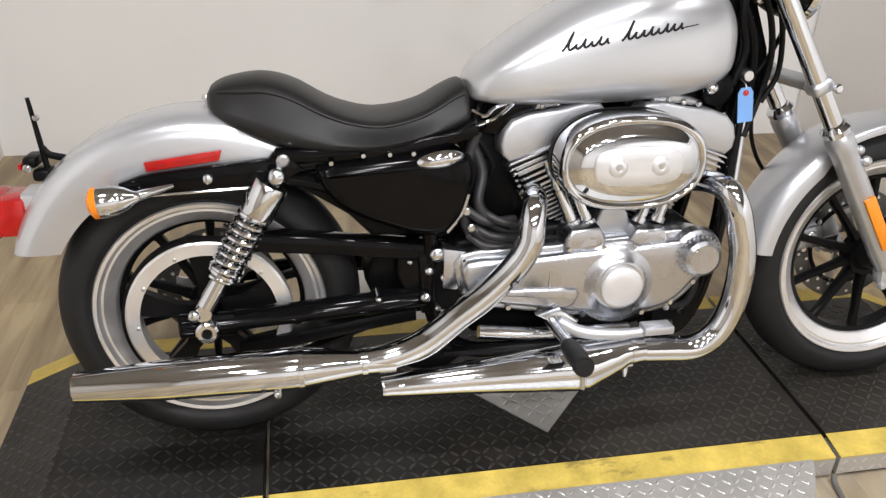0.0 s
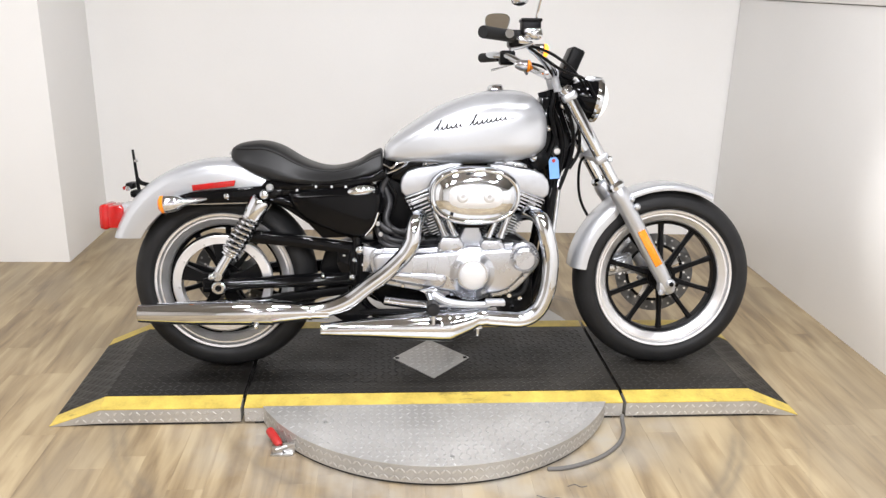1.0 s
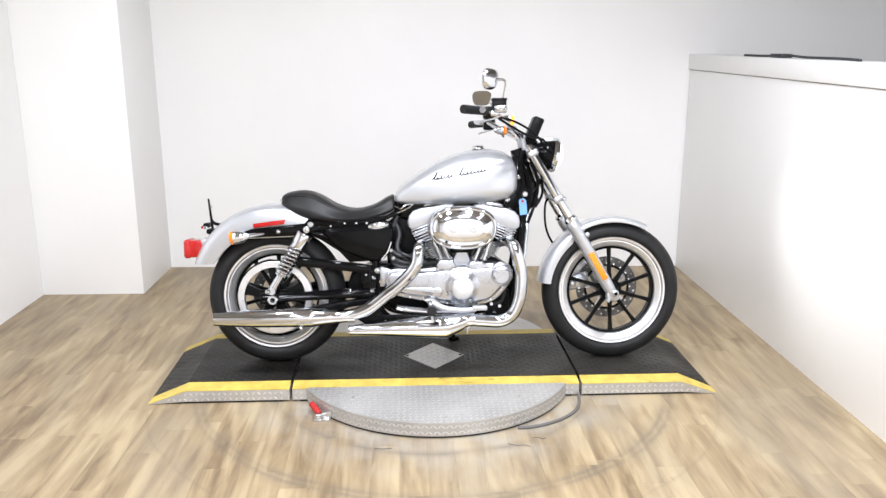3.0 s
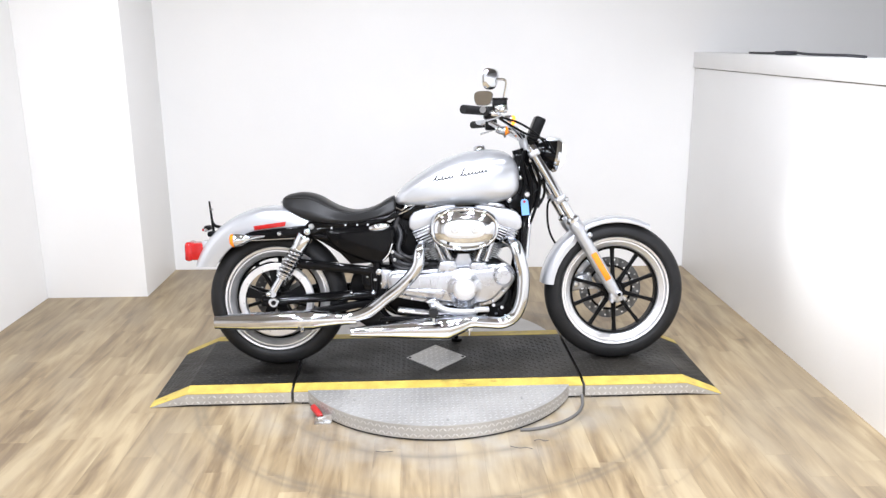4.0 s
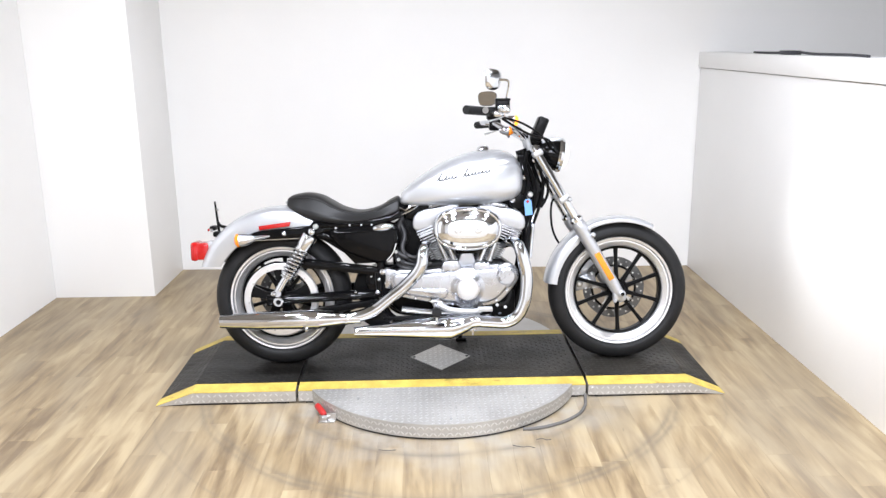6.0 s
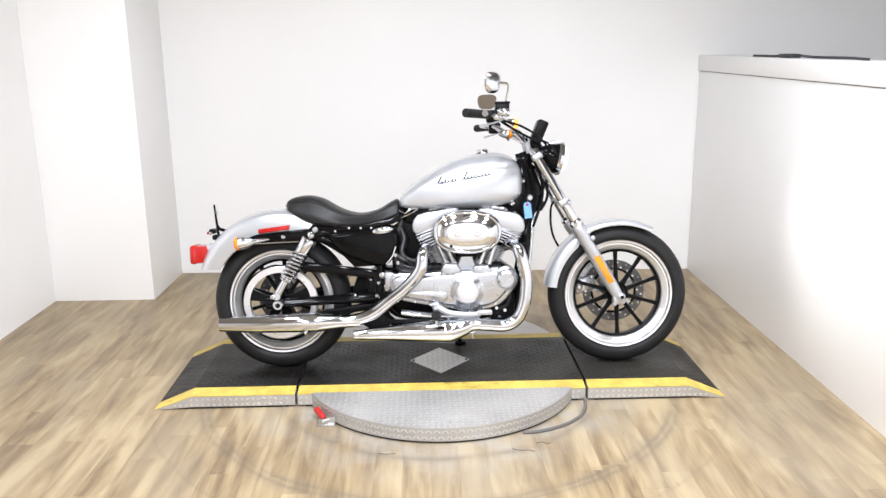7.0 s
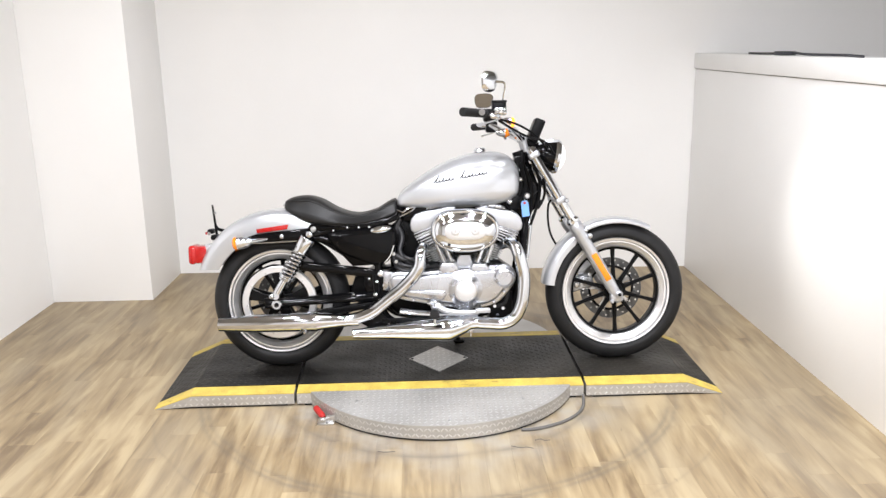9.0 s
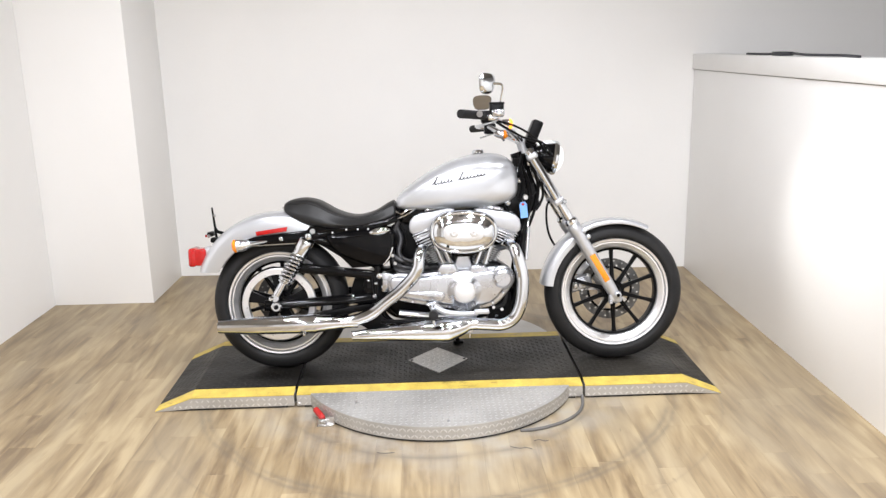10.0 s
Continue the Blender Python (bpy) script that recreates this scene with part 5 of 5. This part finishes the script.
# fork
FU = (Vector((0.366, 0, 0.948)) - Vector((0.742, 0, 0.302))).normalized()
for s in (-1, 1):
    base = Vector((0.742, 0.105 * s, 0.302))
    P = lambda d: base + FU * d
    fl = part("fork_leg", rod(P(0.30), P(0.755), 0.0195, 22), CHROME, bike, "chrome fork tube with silver slider")
    part("fork_slider", lathe([(0, -0.03), (0.016, -0.03), (0.022, -0.02), (0.024, 0.02), (0.0265, 0.06), (0.0275, 0.33), (0.030, 0.345), (0.030, 0.37), (0.024, 0.38), (0, 0.38)], base, FU, 28), CAST, fl, "silver fork slider")
    part("dust_seal", lathe([(0.020, 0.378), (0.029, 0.380), (0.031, 0.392), (0.025, 0.402), (0.020, 0.403)], base, FU, 24, closed=True), CHROME, fl)
    part("axle_clamp", merged(bolt(base + Vector((0.006, 0.018 * s, 0.008)), 0.017, 0.014, (0, s, 0), 24), block(base.x - 0.03, base.x + 0.02, base.y - 0.018, base.y + 0.018, base.z - 0.025, base.z + 0.018, 0.008), bolt(base + Vector((-0.024, 0.012 * s, -0.024)), 0.009, 0.012, (0, s, 0), 12)), CAST, fl, "silver axle clamp")
    part("axle_hole", lathe([(0, 0.0002), (0.008, 0.0002), (0.008, -0.002), (0, -0.002)], base + Vector((0.006, 0.0322 * s, 0.008)), (0, s, 0), 16), SATIN, fl)
    rf = block(-0.013, 0.013, -0.004, 0.004, 0.085, 0.220, 0.002)
    q = Vector((0, 0, 1)).rotation_difference(FU).to_matrix().to_4x4()
    part("fork_reflector", turned(rf, Matrix.Translation(base + Vector((0.002, 0.030 * s, 0))) @ q), REFLECTOR, fl, "long amber reflector")
    part("fender_mount", merged(bolt(P(0.30) + Vector((0.028, 0.015 * s, 0.01)), 0.012, 0.012, (0, s, 0), 16), bolt(P(0.34) + Vector((0.030, 0.012 * s, 0.0)), 0.010, 0.012, (0, s, 0), 16)), CAST, fl)
    q0 = P(0.745)
    part("fork_cap", lathe([(0, 0.018), (0.015, 0.018), (0.022, 0.010), (0.023, 0.0), (0, 0)], q0, FU, 20), CHROME, fl)


def clamp(d, name, label, h=0.03):
    c = Vector((0.742, 0, 0.302)) + FU * d
    bm = merged(block(-0.024, 0.024, -0.128, -0.082, -h / 2, h / 2, 0.010, 3), block(-0.016, 0.016, -0.09, 0.09, -h / 2 + 0.004, h / 2 - 0.004, 0.006, 2), block(-0.024, 0.024, 0.082, 0.128, -h / 2, h / 2, 0.010, 3))
    q = Vector((0, 0, 1)).rotation_difference(FU).to_matrix().to_4x4()
    return part(name, turned(bm, Matrix.Translation(c) @ q), CAST, bike, label)


clamp(0.725, "upper_triple_clamp", "polished upper fork clamp")
clamp(0.495, "lower_triple_clamp", "silver lower fork clamp")
part("steering_stem", rod(Vector((0.41, 0, 0.70)), Vector((0.32, 0, 0.90)), 0.022), BLACK, bike)
for s in (-1, 1):
    part("clamp_bolt", bolt(Vector((0.742, 0.134 * s, 0.302)) + FU * 0.495 + Vector((0.02, 0, 0)), 0.010, 0.010, (0, s, 0)), CHROME, bike)

# headlight
HC = Vector((0.472, 0, 0.922))
hl = part("headlight", lathe([(0, -0.100), (0.028, -0.095), (0.050, -0.075), (0.064, -0.042), (0.070, -0.005), (0.071, 0.012), (0, 0.012)], HC, (1, 0, -0.18), 40), BLACK, bike, "black headlight bucket")
part("headlight_ring", lathe([(0.063, 0.008), (0.074, 0.006), (0.077, 0.016), (0.073, 0.028), (0.066, 0.032), (0.062, 0.026)], HC, (1, 0, -0.18), 48, closed=True), CHROME, hl, "chrome headlight ring")
part("headlight_lens", lathe([(0, 0.060), (0.027, 0.056), (0.050, 0.045), (0.068, 0.026), (0, 0.016)], HC, (1, 0, -0.18), 40), LENS, hl, "lit white headlight lens")
part("headlight_bracket", slab([(0.405, 0.970), (0.41, 0.985), (0.46, 0.998), (0.505, 0.993), (0.498, 0.984), (0.45, 0.976)], -0.035, 0.035, 0.004, 3), ALU, hl, "polished headlight bracket")

# handlebar and controls
hb = part("handlebar", tube([(0.13, -0.42, 1.098), (0.10 + 0.05, -0.33, 1.097), (0.205, -0.26, 1.083), (0.27, -0.18, 1.045), (0.325, -0.09, 1.005), (0.335, 0, 0.998), (0.325, 0.09, 1.005), (0.275, 0.18, 1.04), (0.225, 0.26, 1.072), (0.185, 0.33, 1.080), (0.165, 0.42, 1.080)], 0.0125, 16), CHROME, bike, "chrome handlebar")
for y in (-0.045, 0.045):
    part("riser", merged(rod((0.352, y, 0.945), (0.337, y, 1.0), 0.013), block(0.320, 0.352, y - 0.010, y + 0.010, 0.986, 1.016, 0.006)), CAST, hb, "silver handlebar riser")
for s, (ax, az), (bx, bz) in ((-1, (0.052, 1.100), (0.150, 1.098)), (1, (0.150, 1.074), (0.205, 1.074))):
    inn, out = Vector((bx, 0.325 * s, bz)), Vector((ax, 0.435 * s, az))
    d = out - inn
    part("grip", tube([inn, inn + d * 0.1, inn + d * 0.5, inn + d * 0.95, out], [0.019, 0.0175, 0.0175, 0.018, 0.016], 18), RUBBER, hb, "black rubber grip")
    part("switch_housing", turned(block(-0.028, 0.028, -0.03, 0.03, -0.026, 0.026, 0.010, 3), Matrix.Translation(inn + Vector((0.022, -0.035 * s, -0.006)))), SATIN, hb, "black switch housing")
    part("control_lever", tube([inn + Vector((0.05, -0.02 * s, -0.012)), inn + Vector((0.055, 0.03 * s, -0.022)), inn + Vector((0.02, 0.09 * s, -0.035)), inn + Vector((-0.015, 0.12 * s, -0.045))], [0.006, 0.0058, 0.005, 0.006], 12, flat=0.7), CHROME, hb, "thin polished control lever")
    sx, sz, sy = (0.252, 1.068, -0.20) if s < 0 else (0.262, 1.036, 0.15)
    part("handlebar_signal", lathe([(0, -0.030), (0.010, -0.026), (0.018, -0.010), (0.021, 0.010), (0.021, 0.016), (0, 0.016)], (sx, sy, sz), (1, 0, -0.1), 24), CHROME, hb, "chrome front turn signal")
    part("signal_lens", lathe([(0, 0.034), (0.015, 0.031), (0.021, 0.025), (0.022, 0.0165), (0, 0.0165)], (sx, sy, sz), (1, 0, -0.1), 24), LIT_AMBER if s < 0 else AMBER, hb, "lit amber signal lens" if s < 0 else "amber signal lens")
    part("signal_stem", rod((sx, sy, sz), (sx + 0.02, sy + 0.01 * s, sz - 0.03), 0.006), CHROME, hb)
part("brake_reservoir", merged(block(0.178, 0.236, -0.335, -0.285, 1.098, 1.145, 0.008), block(0.176, 0.238, -0.337, -0.283, 1.140, 1.150, 0.003)), SATIN, hb, "black brake fluid reservoir")
part("reservoir_clamp", merged(block(0.168, 0.215, -0.33, -0.29, 1.075, 1.105, 0.010)), CHROME, hb)


def mirror(c, stem, tilt, turn, wide, tall):
    """An oval mirror in a chrome shell on a bent stem."""
    def shaped(ob, shift):
        for v in ob.data.vertices:
            r = math.hypot(v.co.y, v.co.z)
            if r > 1e-6:
                k = r / (abs(v.co.y) ** 3 + abs(v.co.z) ** 3) ** (1 / 3)
                lean = 1 + 0.10 * v.co.z
                v.co = Vector((v.co.x + shift, v.co.y * k * wide * lean, v.co.z * k * tall))
            else:
                v.co.x += shift

    m = part("mirror", lathe([(0, 0.020), (0.6, 0.018), (0.9, 0.010), (1.0, 0.0), (0.97, -0.004), (0, -0.004)], (0, 0, 0), (1, 0, 0), 48), CHROME, hb, "chrome handlebar mirror")
    shaped(m, 0.0)
    at = Matrix.Translation(c) @ pose(0, 0, 0, 0, tilt, turn)
    m.matrix_local = at
    g = part("mirror_glass", lathe([(0, 0.001), (0.93, 0.001), (0.93, -0.001), (0, -0.001)], (0, 0, 0), (1, 0, 0), 48), MIRROR, hb, "mirror glass")
    shaped(g, -0.005)
    g.matrix_local = at
    part("mirror_stem", tube(stem, 0.0048, 10), CHROME, hb, "chrome mirror stem")


mirror(Vector((0.164, -0.36, 1.222)), [(0.218, -0.315, 1.12), (0.224, -0.325, 1.165), (0.228, -0.345, 1.215), (0.19, -0.357, 1.222)], 6, -46, 0.044, 0.042)
mirror(Vector((0.197, 0.36, 1.198)), [(0.235, 0.29, 1.08), (0.245, 0.31, 1.14), (0.24, 0.365, 1.175), (0.205, 0.372, 1.195)], 5, 74, 0.047, 0.036)
part("master_cylinder", merged(block(0.183, 0.236, -0.362, -0.330, 1.088, 1.122, 0.012, 3), bolt((0.196, -0.362, 1.108), 0.012, 0.010, n=18), bolt((0.226, -0.362, 1.100), 0.009, 0.008, n=16)), CHROME, hb, "chrome front brake master cylinder")
sp = part("speedometer", turned(merged(block(-0.0235, 0.0235, -0.046, 0.046, -0.054, 0.054, 0.009, 3)), Matrix.Translation((0.399, 0, 1.036)) @ pose(0, 0, 0, 0, 22.5, 0)), SATIN, bike, "black speedometer housing")
part("speedometer_bracket", block(0.36, 0.40, -0.02, 0.02, 0.965, 1.0, 0.004), SATIN, sp)
for piece in (tube([(0.20, -0.28, 1.08), (0.30, -0.20, 1.055), (0.40, -0.10, 1.0), (0.45, -0.05, 0.92), (0.42, -0.04, 0.80), (0.36, -0.04, 0.72)], 0.005, 8),
                             tube([(0.21, -0.28, 1.07), (0.33, -0.19, 1.01), (0.43, -0.09, 0.985), (0.47, -0.08, 0.93)], 0.005, 8),
                             tube([(0.22, 0.27, 1.06), (0.34, 0.15, 1.03), (0.40, 0.06, 0.94), (0.38, 0.03, 0.80)], 0.005, 8)):
    part("control_cable", piece, SATIN, bike, "black control cable")
part("brake_line", tube([(0.485, 0.06, 0.73), (0.468, 0.08, 0.70), (0.468, 0.09, 0.62), (0.485, 0.09, 0.55), (0.53, 0.085, 0.48), (0.60, 0.07, 0.40)], 0.005, 8), SATIN, bike, "black front brake line")
part("horn_cover", lathe([(0, 0.02), (0.022, 0.018), (0.034, 0.008), (0.036, -0.02), (0, -0.02)], (0.295, -0.055, 0.722), (0, -1, 0), 28), SATIN, bike, "black round horn")
for piece in (tube([(0.36, -0.06, 0.93), (0.395, -0.055, 0.86), (0.41, -0.05, 0.78), (0.395, -0.05, 0.70), (0.365, -0.06, 0.62)], 0.007, 8), tube([(0.34, -0.055, 0.94), (0.33, -0.06, 0.87), (0.345, -0.06, 0.80), (0.325, -0.06, 0.73)], 0.008, 8), tube([(0.405, -0.06, 0.90), (0.425, -0.055, 0.83), (0.43, -0.05, 0.75), (0.40, -0.05, 0.69)], 0.006, 8), tube([(0.33, -0.05, 0.90), (0.365, -0.05, 0.82), (0.375, -0.045, 0.74), (0.36, -0.05, 0.65)], 0.009, 8), tube([(0.34, -0.04, 0.70), (0.325, -0.06, 0.60), (0.31, -0.08, 0.50)], 0.008, 8)):
    part("neck_harness", piece, SATIN, bike, "black wiring loom")
part("ignition_switch", lathe([(0, 0.02), (0.010, 0.02), (0.013, 0.014), (0.013, -0.03), (0, -0.03)], (0.350, -0.060, 0.750), (0, -1, 0), 24), STEEL, bike, "chrome ignition switch")
part("tank_mount_bolt", merged(bolt((0.272, -0.075, 0.728), 0.014, 0.016, n=18), rod((0.272, -0.02, 0.728), (0.272, -0.076, 0.728), 0.010)), CHROME, bike)
part("down_tube_cover", rod((0.368, -0.045, 0.665), (0.345, -0.075, 0.47), 0.011), CHROME, bike)

# script on the tank drawn as slanted strokes
def tank_side(x, z):
    """Half width of the tank at x, z."""
    rows = stretch_rows(TANK, 4)
    r = min(rows, key=lambda q: abs(q[0] - x))
    zc = r[2] + 0.42 * (r[1] - r[2])
    s = min(0.98, max(0.0, (z - zc) / (r[1] - zc)))
    a = s ** (1 / TANK_ROUND)
    return r[3] * (max(0.0, 1 - a * a) ** 0.5) ** TANK_ROUND


def script_stroke(x0, x1, waves, tall, rise):
    """A slanted running line of loops laid on the tank's side."""
    pts = []
    for i in range(waves * 10 + 1):
        t = i / (waves * 10)
        a = 2 * math.pi * waves * t
        amp = tall * (1.0 + (1.6 if t < 0.5 / waves else 0.0) + 0.25 * math.sin(3.1 * a / waves))
        x = x0 + (x1 - x0) * t + 0.0026 * math.sin(a) + 0.5 * amp * (0.5 - 0.5 * math.cos(a))
        z = rise(x) + amp * (0.5 - 0.5 * math.cos(a))
        pts.append((x, -tank_side(x, z) - 0.0006, z))
    return tube(pts, 0.0024, 6, step=1)


slope = lambda x: 0.814 + (x + 0.06) * 0.165
part("tank_script", script_stroke(-0.062, 0.026, 6, 0.0125, slope), INK, tank, "dark running script stroke")
part("tank_script", script_stroke(0.050, 0.170, 8, 0.0125, slope), INK, tank, "dark running script stroke")
part("tank_script", tube([(x, -tank_side(x, slope(x) + 0.002) - 0.0006, slope(x) + 0.002) for x in (0.165, 0.178, 0.190, 0.202)], 0.001, 6), INK, tank, "dark running script stroke")

# paper tag hanging from the ignition key
LEANING = pose(0, 0, 0.07, -8, 0, 0)
tg = thing("key_tag")
tg.matrix_world = LEANING @ pose(0.338, -0.100, 0.696, 0, -6, 0) @ Matrix.Diagonal((0.86, 1.0, 0.88, 1.0))
tagged(tg, "blue paper key tag with red eyelet hanging from the ignition", "tag")
part("tag_card", slab([(-0.019, -0.040), (-0.019, 0.028), (-0.011, 0.040), (0.011, 0.040), (0.019, 0.028), (0.019, -0.040)], -0.0008, 0.0008, 0.0), BLUE, tg)
part("tag_eyelet", lathe([(0, 0.0012), (0.007, 0.0012), (0.007, 0.0), (0, 0)], (0, -0.0008, 0.028), (0, -1, 0), 16), REDPAINT, tg)
part("tag_ring", tube([(0, -0.001, 0.030), (0.003, 0.004, 0.044), (0, 0.02, 0.055)], 0.0015, 6), STEEL, tg)

# ---- floor boards ----
def floor_boards():
    """Narrow vinyl strips in random lengths' offsets; those under the near floor are single parts, the rest one mesh."""
    fl = bpy.data.objects["floor"]
    w, ln = 0.102, 0.62
    me = finish(block(-w / 2 + 0.0001, w / 2 - 0.0001, -ln / 2 + 0.0001, ln / 2 - 0.0001, -0.0058, 0.0, 0.0002, 1), "floor_board", PLANK)
    rnd = random.Random(7)
    verts, faces = [], []
    for i in range(-25, 20):
        off = rnd.uniform(0, ln)
        for j in range(-11, 4):
            x, y = i * w + 0.05, j * ln + off - 0.3
            if not (-2.45 < x < 1.72) or y > 2.2:
                continue
            if y > -2.0:
                ob = new("floor_board", me)
                ob.parent = fl
                ob.location = (x, y, 0.0)
            else:
                k = len(verts)
                a, c = w / 2 - 0.0003, ln / 2 - 0.0003
                verts += [(x + p * a, y + q * c, z) for z in (-0.0058, 0.0) for p, q in ((-1, -1), (1, -1), (1, 1), (-1, 1))]
                faces += [(k + 4, k + 5, k + 6, k + 7), (k, k + 1, k + 5, k + 4), (k + 1, k + 2, k + 6, k + 5), (k + 2, k + 3, k + 7, k + 6), (k + 3, k, k + 4, k + 7)]
    me2 = bpy.data.meshes.new("floor_boards_rest")
    me2.from_pydata(verts, [], faces)
    me2.materials.append(PLANK)
    ob = new("floor_boards_rest", me2)
    ob.parent = fl
    tagged(ob, "pale oak vinyl strips behind the camera", kind="stuff")


floor_boards()
